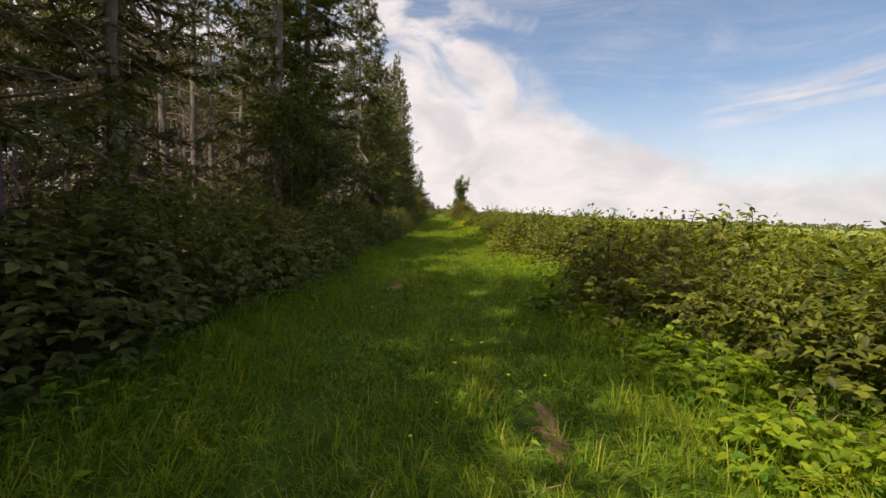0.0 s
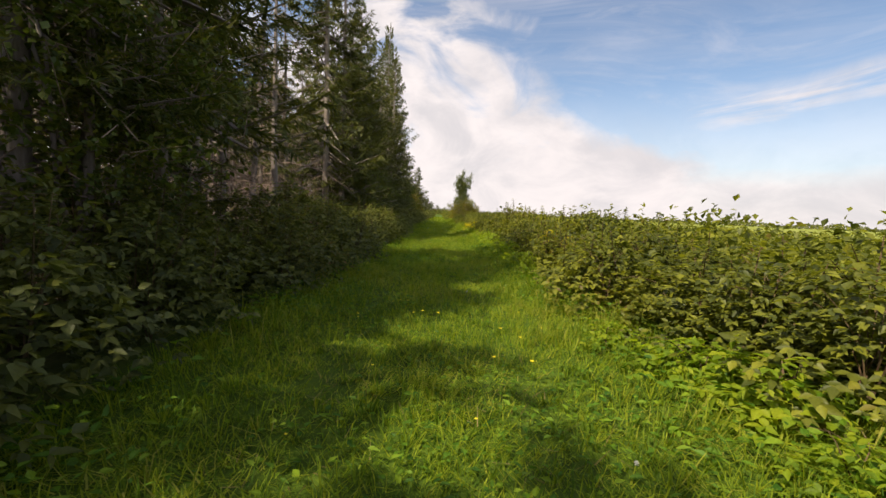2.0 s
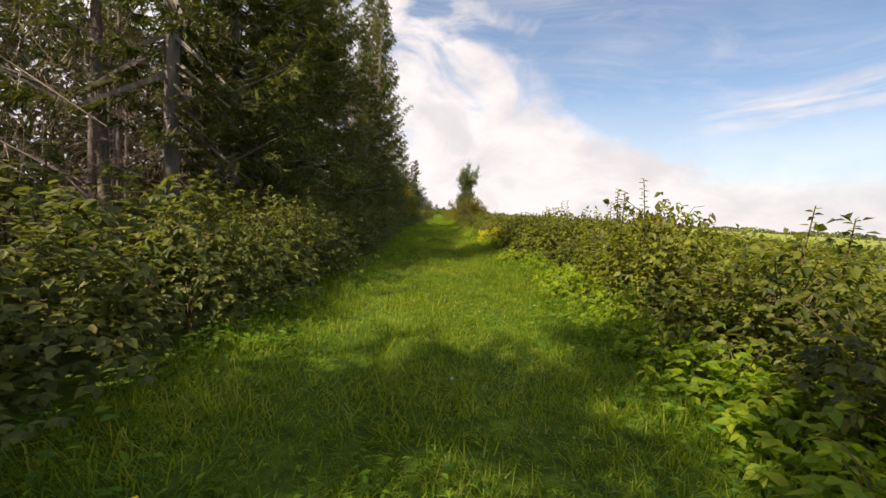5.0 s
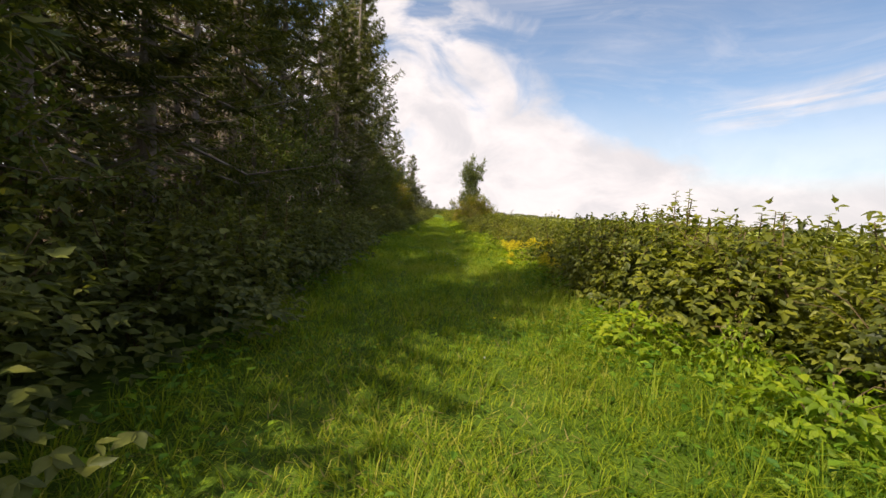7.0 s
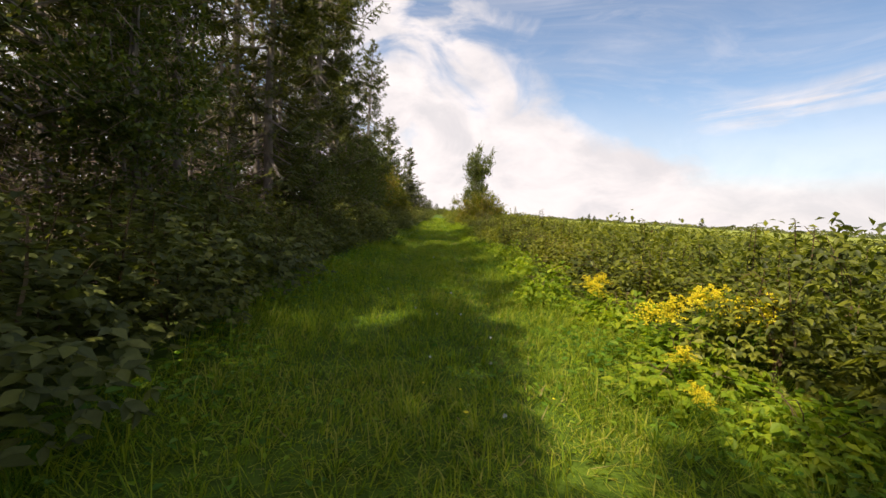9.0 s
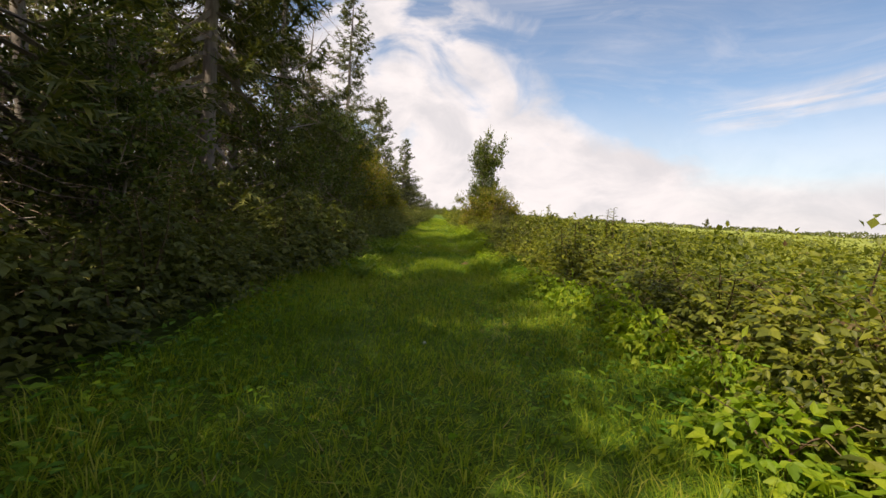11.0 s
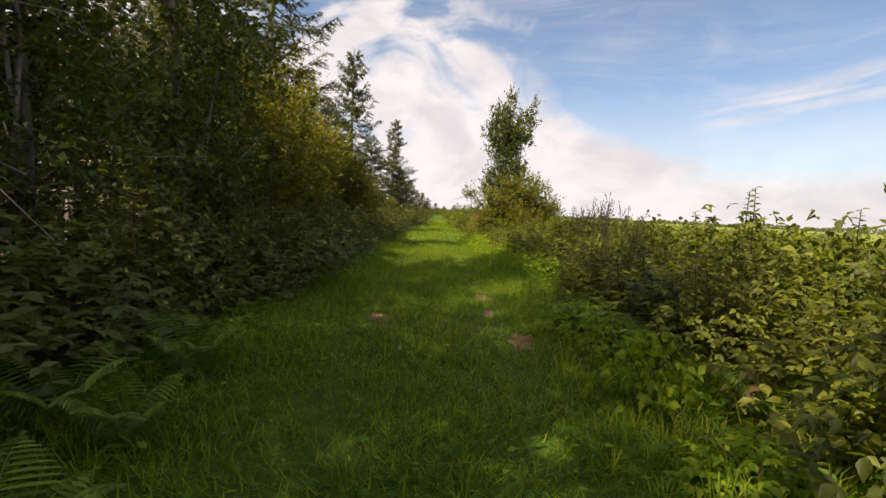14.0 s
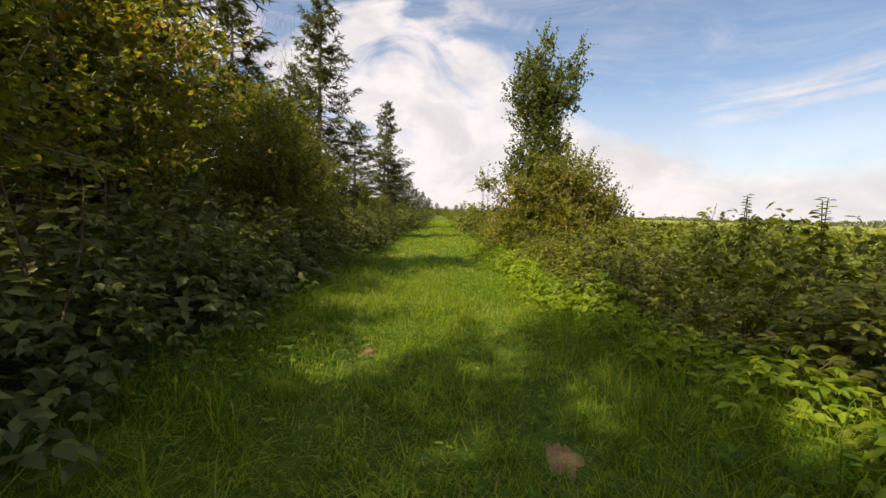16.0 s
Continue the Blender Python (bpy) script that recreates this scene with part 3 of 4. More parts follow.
def build_field_shrubs():
    """The low scrub that goes on across the field behind the first bushes."""
    r = np.random.default_rng(41)
    g = Geo()
    cx = 4.1 + 24 * r.random(1350) ** 1.7
    cy = r.uniform(-2, 110, 1350)
    cr, ch = r.uniform(0.45, 0.85, 1350), r.uniform(0.5, 1.04, 1350) * np.clip(1.08 - (cx - 4) * 0.02, 0.8, 1.1) * (1 + 0.22 * np.exp(-((cy - 14) / 4) ** 2))
    each = 140
    n = 1350 * each
    ang, cz = r.uniform(0, 2 * math.pi, n), r.random(n)
    out = np.stack((np.cos(ang) * np.sqrt(1 - cz ** 2), np.sin(ang) * np.sqrt(1 - cz ** 2), cz), 1)
    rr = 1 + 0.16 * np.sin(ang * 4 + np.repeat(cx, each) * 9) + np.clip(r.normal(0, 0.09, n), -0.3, 0.07)
    size = np.stack((np.repeat(cr, each), np.repeat(cr, each), np.repeat(ch, each)), 1)
    p = out * size * rr[:, None] + np.stack((np.repeat(cx, each), np.repeat(cy, each), np.zeros(n)), 1)
    p[:, 2] = np.maximum(p[:, 2], 0.1)
    d = out * np.array((1, 1, 0.3)) + r.normal(0, 0.6, (n, 3)) - np.array((0, 0, 0.15))
    nrm = np.tile((0, 0, 1.0), (n, 1)) + out * 0.5 + r.normal(0, 0.3, (n, 3))
    l = r.uniform(0.08, 0.15, n)
    leaves(g, p, d, nrm, l, l * 0.72, 0.15, 0.15, True)
    tagged(part("field_scrub", g, BRAMBLE), "low green scrub spreading over the open field", "scrub", kind="stuff")


build_field_shrubs()


def build_left_shrubs():
    label = "dense dark-leaved thicket bush in the shade of the spruces"
    group = "thicket under the spruces"
    front = [shrub("thicket_bush", 60 + i, 0.68, 1.08, 2400, 0.069, THICKET, label, "bush", group, 6, True, 3, 0.16) for i in range(4)]
    back = [shrub("thicket_bush", 66 + i, 0.74, 1.12, 1700, 0.085, THICKET, label, "bush", group, 5, True, 3, 0.1) for i in range(2)]
    used = set()
    r = np.random.default_rng(71)
    for row, gap, protos, end in ((0, 0.88, front, 70), (1, 1.05, back, 70), (2, 2.2, back, 150)):
        y = (-1.2, -0.8, 70.0)[row]
        while y < end:
            s = r.uniform(0.85, 1.25)
            x = float(edge_left(np.array(y))) - 0.5 * s - (row % 2) * 0.95 + r.uniform(-0.2, 0.1)
            ob = protos[int(r.integers(len(protos)))]
            m = at_ground(x, y, r.uniform(0, 360), s * (1 if row < 2 else 1.5), (0.9 if row == 0 else 1.15) * r.uniform(0.78, 1.15))
            if ob in used:
                copy_at(ob, m)
            else:
                used.add(ob)
                ob.matrix_basis = m
            y += gap * r.uniform(0.75, 1.25)


build_left_shrubs()


# ---- spruces ----
def spruce(seed, height, base, radius, label, group, twig_gap=0.165, whorl=0.34, dead=34, thin=1.0, trunk=0.11, size=0.082, tufts=7):
    """A spruce: tapered trunk, dead lower branches, and whorls of drooping boughs hung with needled twigs."""
    r = np.random.default_rng(seed)
    ob = tagged(new("spruce_tree"), label, "tree", group)
    g = Geo()
    s = np.linspace(0, 1, 9)
    tr = np.stack((0.10 * s * math.sin(seed), 0.10 * s * math.cos(seed * 2), -0.1 + s * (height + 0.1)), 1) + r.normal(0, 0.015, (9, 3))
    tube(g, tr, trunk * (1.03 - s) ** 0.85 + 0.006, 9)
    part("trunk", g, BARK, ob, smooth=True)

    def axis(z):
        return np.array([np.interp(z, tr[:, 2], tr[:, 0]), np.interp(z, tr[:, 2], tr[:, 1]), z])

    g = Geo()
    for i in range(dead):
        z = r.uniform(0.5, base + 1.6)
        a, l = r.uniform(0, 2 * math.pi), r.uniform(0.25, 0.8) * radius
        way = np.array((math.cos(a), math.sin(a), r.uniform(-0.3, 0.15)))
        q = axis(z) + way * np.linspace(0, l, 3)[:, None] + r.normal(0, 0.03, (3, 3)) - np.array((0, 0, 0.12)) * (np.linspace(0, 1, 3) ** 2)[:, None]
        tube(g, q, np.linspace(0.008, 0.002, 3), 3)
        for j in range(2):
            b = q[1 + j % 2] * 0.8 + q[1] * 0.2
            w2 = unit(way + r.normal(0, 0.6, 3)) * l * r.uniform(0.2, 0.45)
            tube(g, np.stack((b, b + w2 - np.array((0, 0, 0.03)))), (0.0035, 0.0015), 3)
    part("deadwood", g, DEAD, ob, "bare grey-brown dead lower branches", kind="stuff")
    boughs, fol = Geo(), Geo()
    P, D, L = [], [], []
    z = base
    while z < height - 0.12:
        f = (z - base) / (height - base)
        reach = radius * (1 - f) ** 0.75 * (0.72 + 0.28 * min(1, f * 6)) + 0.10
        for k in range(5):
            if r.random() > thin * (0.97 if f > 0.15 else 0.8):
                continue
            a = r.uniform(0, 2 * math.pi)
            l = reach * (r.uniform(0.45, 1.1) if r.random() < 0.75 else r.uniform(1.1, 1.45))
            rise = -0.28 + 0.75 * f ** 1.5 + r.normal(0, 0.08)
            h = np.array((math.cos(a), math.sin(a), 0))
            t = np.linspace(0, 1, 5)
            q = axis(z + r.uniform(-0.1, 0.1)) + h * (l * t)[:, None] + np.array((0, 0, 1.0)) * (l * (rise * t - 0.18 * np.sin(t * math.pi) + 0.14 * t ** 3))[:, None]
            tube(boughs, q[::2], np.linspace(0.016 * (0.4 + l), 0.003, 3), 3)
            lat = np.array((-h[1], h[0], 0))
            n = max(3, int(l / twig_gap) * 2)
            for j in range(n):
                u = 0.16 + 0.84 * (j + r.random()) / n
                b = np.array([np.interp(u, t, q[:, c]) for c in range(3)])
                sg = 1 if j % 2 else -1
                P.append(b)
                D.append(h * r.uniform(0.5, 0.95) + lat * sg * r.uniform(0.35, 1.0) + np.array((0, 0, r.uniform(-0.55, 0.08))))
                L.append((0.15 + 0.40 * l * (1 - u * 0.75)) * r.uniform(0.6, 1.15) * 0.8)
            P.append(q[-2])
            D.append(q[-1] - q[-2] + np.array((0, 0, 0.03)))
            L.append(l * 0.25 + 0.12)
        z += whorl * r.uniform(0.75, 1.2) * (1 - 0.35 * f)
    P.append(axis(height - 0.15)), D.append(np.array((0, 0, 1.0))), L.append(0.35)
    needles(fol, np.array(P), np.array(D), np.array(L), tufts, size, r)
    part("branchwork", boughs, BARK, ob, kind="stuff")
    part("needle_cover", fol, NEEDLE, ob, kind="stuff")
    return ob


def dead_spruce(seed, height, reach):
    """A dead standing spruce: a grey trunk with long sagging bare limbs and fine twigs."""
    r = np.random.default_rng(seed)
    ob = tagged(new("dead_spruce"), "dead spruce with a pale grey trunk and sagging bare branches", "tree", "dead spruces at the wood's edge")
    s = np.linspace(0, 1, 8)
    tr = np.stack((0.15 * s * math.sin(seed), 0.15 * s * math.cos(seed), -0.1 + s * (height + 0.1)), 1) + r.normal(0, 0.015, (8, 3))
    part("trunk", tube(Geo(), tr, 0.085 * (1.04 - s) ** 0.8 + 0.006, 8), BARK, ob, smooth=True)
    twigs = Geo()
    for i in range(46):
        z = r.uniform(1.0, height - 0.3)
        a = r.uniform(0, 2 * math.pi)
        l = reach * r.uniform(0.35, 1.0) * (1 - 0.6 * z / height)
        h = np.array((math.cos(a), math.sin(a), 0))
        t = np.linspace(0, 1, 6)
        base = np.array((np.interp(z, tr[:, 2], tr[:, 0]), np.interp(z, tr[:, 2], tr[:, 1]), z))
        q = base + h * (l * t)[:, None] + np.array((0, 0, 1.0)) * (l * (0.12 * t - r.uniform(0.3, 0.75) * t ** 2))[:, None] + r.normal(0, 0.012, (6, 3)) * t[:, None]
        q[:, 2] = np.maximum(q[:, 2], 0.4)
        part("branch", tube(Geo(), q, np.linspace(0.013, 0.003, 6) * (0.5 + 0.35 * l), 4), DEAD, ob)
        for k in range(9):
            u = r.uniform(0.25, 1.0)
            b = np.array([np.interp(u, t, q[:, c]) for c in range(3)])
            w = unit(h * r.uniform(0.2, 0.9) + np.array((-h[1], h[0], 0)) * r.choice((-1, 1)) * r.uniform(0.4, 1.0) + np.array((0, 0, r.uniform(-0.7, 0.2)))) * l * r.uniform(0.1, 0.3)
            tube(twigs, np.stack((b, b + w * 0.6, b + w - np.array((0, 0, 0.04)))), (0.0035, 0.0025, 0.001), 3)
    part("twigwork", twigs, DEAD, ob, kind="stuff")
    return ob


def build_spruces():
    r = np.random.default_rng(91)
    lab = "tall dark green spruce with drooping boughs along the track"
    front = [spruce(100 + i, h, b, rad, lab, "spruces along the track") for i, (h, b, rad) in enumerate(((9.8, 1.1, 1.75), (9.2, 1.4, 1.6), (10.4, 1.6, 1.75)))]
    bare_label = "spruce with a bare grey trunk and dead brown lower branches"
    inner = [spruce(120 + i, h, b, 1.25, bare_label, "bare spruces in the wood", 0.2, 0.42, 90, 0.7, 0.085, 0.12, 5) for i, (h, b) in enumerate(((9.0, 5.0), (9.8, 5.8), (8.4, 4.2)))]
    away = [spruce(140 + i, h, b, rad, lab, "spruces along the track", 0.17, 0.32, 12, 1.0, 0.1, 0.12, 5) for i, (h, b, rad) in enumerate(((9.8, 0.7, 1.9), (9.2, 0.9, 1.8), (10.4, 1.0, 1.9)))]
    used = set()

    def put(ob, x, y, sx, sz, lean=0.0):
        m = at_ground(x, y, r.uniform(0, 360), sx, sz, lean)
        if ob in used:
            return copy_at(ob, m)
        used.add(ob)
        ob.matrix_basis = m
        return ob

    # row nearest the track: (x, y, variant, height factor)
    # entries with y below 0 are unseen, added to cast shade over the start
    # factors of 1.2 and more are stretched so shadows reach across the track
    for x, y, i, s in ((-3.8, -7.5, 0, 1.0), (-3.7, -5.0, 1, 0.9), (-3.7, -0.5, 2, 1.28), (-3.9, 0.7, 1, 1.32), (-4.1, 2.4, 0, 0.82), (-3.5, 9.6, 1, 1.0), (-3.4, 11.3, 0, 1.0),
                       (-4.0, 12.9, 2, 1.0), (-3.9, 21.2, 0, 1.25), (-3.6, 22.5, 1, 1.2), (-3.8, 24.6, 2, 0.66), (-3.8, 26.4, 0, 0.74),
                       (-3.5, 35.6, 0, 0.78), (-3.6, 39.2, 0, 1.22), (-4.4, 30.2, 1, 1.3), (-4.2, 32.6, 2, 1.08), (-4.3, 40.6, 2, 1.42), (-4.8, 42.7, 0, 1.5), (-4.4, 44.6, 1, 1.6), (-4.3, 52.2, 2, 1.0), (-4.6, 6.4, 2, 0.86),  (-6.3, 1.5, 0, 1.0), (-6.5, 4.2, 1, 1.0), (-6.6, -1.4, 2, 1.0)):
        put(front[i], x, y, r.uniform(0.92, 1.08), s)
    for x, y, i, s in ((-5.2, 50.5, 0, 0.62), (-5.6, 54.5, 1, 0.66), (-5.4, 58.5, 2, 0.6), (-4.3, 62.8, 1, 0.92), (-6.0, 66.0, 0, 0.7), (-3.5, 75.0, 0, 0.78),
                       (-4.6, 71.0, 2, 0.55), (-4.0, 82.0, 1, 0.6), (-4.2, 91.0, 0, 0.55), (-3.8, 103.0, 2, 0.5), (-3.8, 118.0, 1, 0.5), (-3.4, 136.0, 0, 0.5), (-2.6, 160.0, 2, 0.45), (-0.6, 196.0, 0, 0.42), (2.6, 204.0, 1, 0.36), (-3.4, 188.0, 1, 0.5), (6.5, 215.0, 2, 0.4)):
        put(away[i], x, y, 1.05, s)
    # the wood behind, mostly bare below
    for row in range(6):
        y = -4 + row * 0.7
        while y < 62:
            x = -4.9 - row * 1.9 + r.uniform(-0.6, 0.6)
            if not (row == 0 and (13.5 < y < 21.0 or y < -1.2)) and (y < 41 or row > 3):
                put(inner[int(r.integers(3))], x, y, r.uniform(0.85, 1.15), r.uniform(0.9, 1.08), r.normal(0, 1.2))
            y += (2.7 + 0.6 * row) * r.uniform(0.7, 1.3)
    bare = [dead_spruce(161, 8.6, 2.6), dead_spruce(163, 7.8, 2.3)]
    for k, (x, y, sz) in enumerate(((-3.9, 43.4, 1.0), (-3.9, 33.0, 1.0), (-4.5, 14.2, 1.0), (-4.9, 16.0, 1.05), (-4.3, 17.6, 0.9), (-5.4, 18.6, 1.1), (-4.6, 4.6, 0.95), (-4.9, 28.0, 1.05),
                                    (-5.6, 30.2, 1.1), (-4.4, 46.4, 0.85), (-4.2, 36.9, 0.8), (-5.2, 8.6, 1.0), (-5.6, 12.4, 1.1))):
        put(bare[k % 2], x, y, 1.0, sz, r.normal(0, 2.0))
    put(inner[2], -5.1, 40.2, 1.2, 1.0)
    put(inner[2], -4.3, 28.4, 1.0, 1.0)
    put(inner[0], -4.6, 31.0, 1.0, 1.0)


build_spruces()


# ---- broad-leaved trees ----
def broadleaf(name, seed, blobs, n_leaf, leaf, mat, label, stems, group="", lift=0.0):
    """A tree of forking stems whose leaves gather in ragged clumps: blobs are (x, y, z, radius, height)."""
    r = np.random.default_rng(seed)
    ob = tagged(new(name), label, "tree", group)
    g, tw = Geo(), Geo()
    for i in range(stems):
        a = r.uniform(0, 2 * math.pi)
        bx, by, bz, br, bh = blobs[int(r.integers(len(blobs)))] if i else blobs[-1]
        q = np.array([(0.10 * math.cos(a) * min(i, 1), 0.10 * math.sin(a) * min(i, 1), -0.08), (bx * 0.25, by * 0.25, bz * 0.4), (bx * 0.7, by * 0.7, bz * 0.8), (bx, by, bz + bh * 0.7)])
        q[1:] += r.normal(0, 0.04, (3, 3))
        rad = 0.055 if i == 0 else 0.03
        part("trunk" if i == 0 else "stem", tube(Geo(), q, (rad, rad * 0.75, rad * 0.5, 0.006), 6), BARK, ob, smooth=True)
    g = Geo()
    vol = np.array([b[3] ** 1.6 * b[4] for b in blobs])
    cnt = (n_leaf * vol / vol.sum()).astype(int)
    for (bx, by, bz, br, bh), n in zip(blobs, cnt):
        sprigs = max(6, n // 16)
        u = unit(r.normal(0, 1, (sprigs, 3)))
        c = u * (r.random(sprigs)[:, None] ** 0.36) * np.array((br, br, bh)) * (1 + 0.2 * np.sin(u[:, :1] * 5 + u[:, 2:] * 6 + seed)) + np.array((bx, by, bz))
        c[:, 2] = np.maximum(c[:, 2], 0.15)
        way = unit(u * 0.8 + r.normal(0, 0.5, (sprigs, 3)) + np.array((0, 0, 0.35 + lift)))
        ln = r.uniform(0.14, 0.38, sprigs)
        for k in range(0, sprigs, 2):
            tube(tw, np.stack((c[k] - way[k] * ln[k], c[k], c[k] + way[k] * ln[k] * 0.7)), (0.006, 0.004, 0.0015), 3)
        idx = np.repeat(np.arange(sprigs), 16)
        m = len(idx)
        t = np.tile(np.linspace(-0.8, 0.8, 16), sprigs)
        p = c[idx] + way[idx] * (ln[idx] * t)[:, None] + r.normal(0, 0.02, (m, 3))
        d = way[idx] * 0.45 + r.normal(0, 0.6, (m, 3))
        nrm = np.tile((0, 0, 1.0), (m, 1)) + r.normal(0, 0.5, (m, 3))
        l = leaf * r.uniform(0.65, 1.25, m)
        leaves(g, p, d, nrm, l, l * 0.7, 0.15, 0.15, True)
    part("twigwork", tw, DEAD, ob, kind="stuff")
    part("crown", g, mat, ob, smooth=True, kind="stuff")
    return ob


def build_broadleaf():
    # the lone tree with a round bush at its foot, at the edge of the field
    tree = broadleaf("lone_tree", 7, ((-0.35, 0, 2.2, 0.55, 0.6), (0.2, 0, 2.7, 0.7, 0.7), (0.0, 0.1, 3.5, 0.75, 0.6), (-0.15, 0, 4.2, 0.72, 0.6), (0.55, 0, 4.1, 0.6, 0.55),
                                      (-0.1, 0, 4.9, 0.42, 0.5), (0.2, 0.1, 5.45, 0.2, 0.42), (0.85, 0, 4.7, 0.35, 0.4), (1.15, 0, 5.2, 0.15, 0.35), (0.15, 0, 4.0, 0.3, 0.9)),
                     17000, 0.08, ELM, "slender young broad-leaved tree with wind-swept upper twigs at the field edge", 9, lift=0.35)
    tree.matrix_basis = at_ground(2.65, 59.3, 0, 1.0, 1.07)
    bush = broadleaf("round_bush", 8, ((-0.2, -0.2, 1.2, 1.15, 0.95), (0.7, 0.1, 1.3, 0.95, 0.95), (-0.8, 0.1, 1.6, 0.75, 0.7), (0.1, -0.1, 2.1, 1.0, 0.65), (1.3, 0, 0.95, 0.6, 0.7), (-1.3, 0, 0.8, 0.55, 0.6), (0.1, -0.4, 0.6, 1.4, 0.55), (-1.9, 0.2, 1.9, 0.35, 0.3)),
                     42000, 0.072, ALDER, "rounded yellowish-green bush around the foot of a lone tree", 10)
    bush.matrix_basis = at_ground(3.15, 58.7, 0, 1.0, 1.0)
    lab = "yellow-green alder with twiggy leafy crown at the edge of the wood"
    alders = [broadleaf("alder_tree", 14 + i, b, 14000, 0.074, ALDER, lab, 9, "alders at the wood's edge") for i, b in enumerate((
        ((-0.4, 0, 1.7, 1.0, 0.8), (0.5, 0.3, 2.0, 0.9, 0.8), (0.1, -0.4, 2.8, 0.95, 0.8), (-0.4, 0.4, 3.3, 0.8, 0.7), (0.4, 0.1, 3.8, 0.6, 0.6)),
        ((0.5, 0, 1.6, 0.8, 0.7), (-0.5, 0.3, 1.9, 0.9, 0.8), (0.2, -0.3, 2.5, 0.8, 0.7), (0.0, 0.2, 3.1, 0.6, 0.6))))]
    # the two past y = 46 have shade put into their darker leaf colour
    dark = [broadleaf("leafy_sapling", 24, ((0.0, 0, 1.6, 0.95, 0.9), (0.4, 0.4, 2.3, 0.85, 0.8), (-0.3, -0.3, 2.9, 0.8, 0.8), (0.1, 0.1, 3.6, 0.55, 0.6)),
                      11000, 0.068, ELM, "dark leafy sapling growing in front of the spruces", 8, "saplings before the spruces")]
    for proto, places in ((alders[0], ((-3.1, 49.0, 0.82), (-3.2, 51.2, 0.84), (-4.4, 55.2, 0.76), (-3.6, 60.5, 0.62), (-4.4, 53.0, 0.9), (-4.6, 49.8, 0.95), (-4.1, 57.0, 0.9), (-4.6, 59.5, 1.0))),
                          (alders[1], ((-2.65, 54.0, 0.74), (-3.0, 57.0, 0.7), (-3.3, 66.0, 0.6), (-3.0, 70.0, 0.5))),
                          (dark[0], ((-3.1, 9.8, 0.95), (-3.0, 23.0, 0.75), (-3.1, 28.2, 0.66), (-3.2, 31.2, 0.85), (-3.1, 36.4, 0.7), (-3.0, 40.4, 0.75), (-3.3, 44.6, 0.95), (-3.2, 46.7, 1.0), (-3.9, 48.2, 1.05), (-3.3, 1.6, 0.7)))):
        for k, (x, y, s) in enumerate(places):
            m = at_ground(x, y, 70 * k + 20, s * 1.1, s)
            if k:
                copy_at(proto, m)
            else:
                proto.matrix_basis = m


build_broadleaf()


# ---- the depth of the wood ----
def build_wood_thicket():
    r = np.random.default_rng(17)
    g = Geo()
    n = 70000
    p = np.stack((-4.6 - 15 * r.random(n), r.uniform(-6, 66, n), r.random(n) ** 1.2 * 7.0), 1)
    ang = r.uniform(0, 2 * math.pi, n)
    blades(g, p, np.stack((np.cos(ang), np.sin(ang), np.zeros(n)), 1), r.uniform(0.3, 1.1, n), r.uniform(0.004, 0.011, n), r.uniform(0.5, 1.9, n))
    tagged(part("dead_twigs", g, DEAD), "tangle of dry brown twigs filling the shaded wood", "twigs", kind="stuff")
    g = Geo()
    n = 15000
    x = -4.6 - 16 * r.random(n)
    y = r.uniform(-6, 70, n)
    keep = wave(x * 0.7, y * 0.6, 9.0) > -0.25
    x, y = x[keep], y[keep]
    n = len(x)
    p = np.stack((x, y, r.random(n) * (1.1 + 0.9 * wave(x * 0.9, y * 0.8, 5.0))), 1)
    p[:, 2] = np.maximum(p[:, 2], 0.06)
    leaves(g, p, r.normal(0, 1, (n, 3)), np.tile((0, 0, 1.0), (n, 1)) + r.normal(0, 0.4, (n, 3)), r.uniform(0.1, 0.2, n), r.uniform(0.07, 0.13, n), lite=True)
    tagged(part("wood_undergrowth", g, THICKET), "leafy undergrowth on the floor of the wood", "undergrowth", kind="stuff")
    g = Geo()
    n = 60000
    p = np.stack((-16 - 9 * r.random(n), r.uniform(-25, 75, n), 12.0 * r.random(n) ** 1.3), 1)
    leaves(g, p, r.normal(0, 1, (n, 3)) - np.array((0, 0, 0.5)), r.normal(0, 1, (n, 3)) + np.array((0.8, 0, 0.5)), r.uniform(0.35, 0.8, n), r.uniform(0.15, 0.35, n), lite=True)
    tagged(part("deep_woods", g, NEEDLE), "dark mass of spruces deep in the wood", "woods", kind="stuff")


build_wood_thicket()


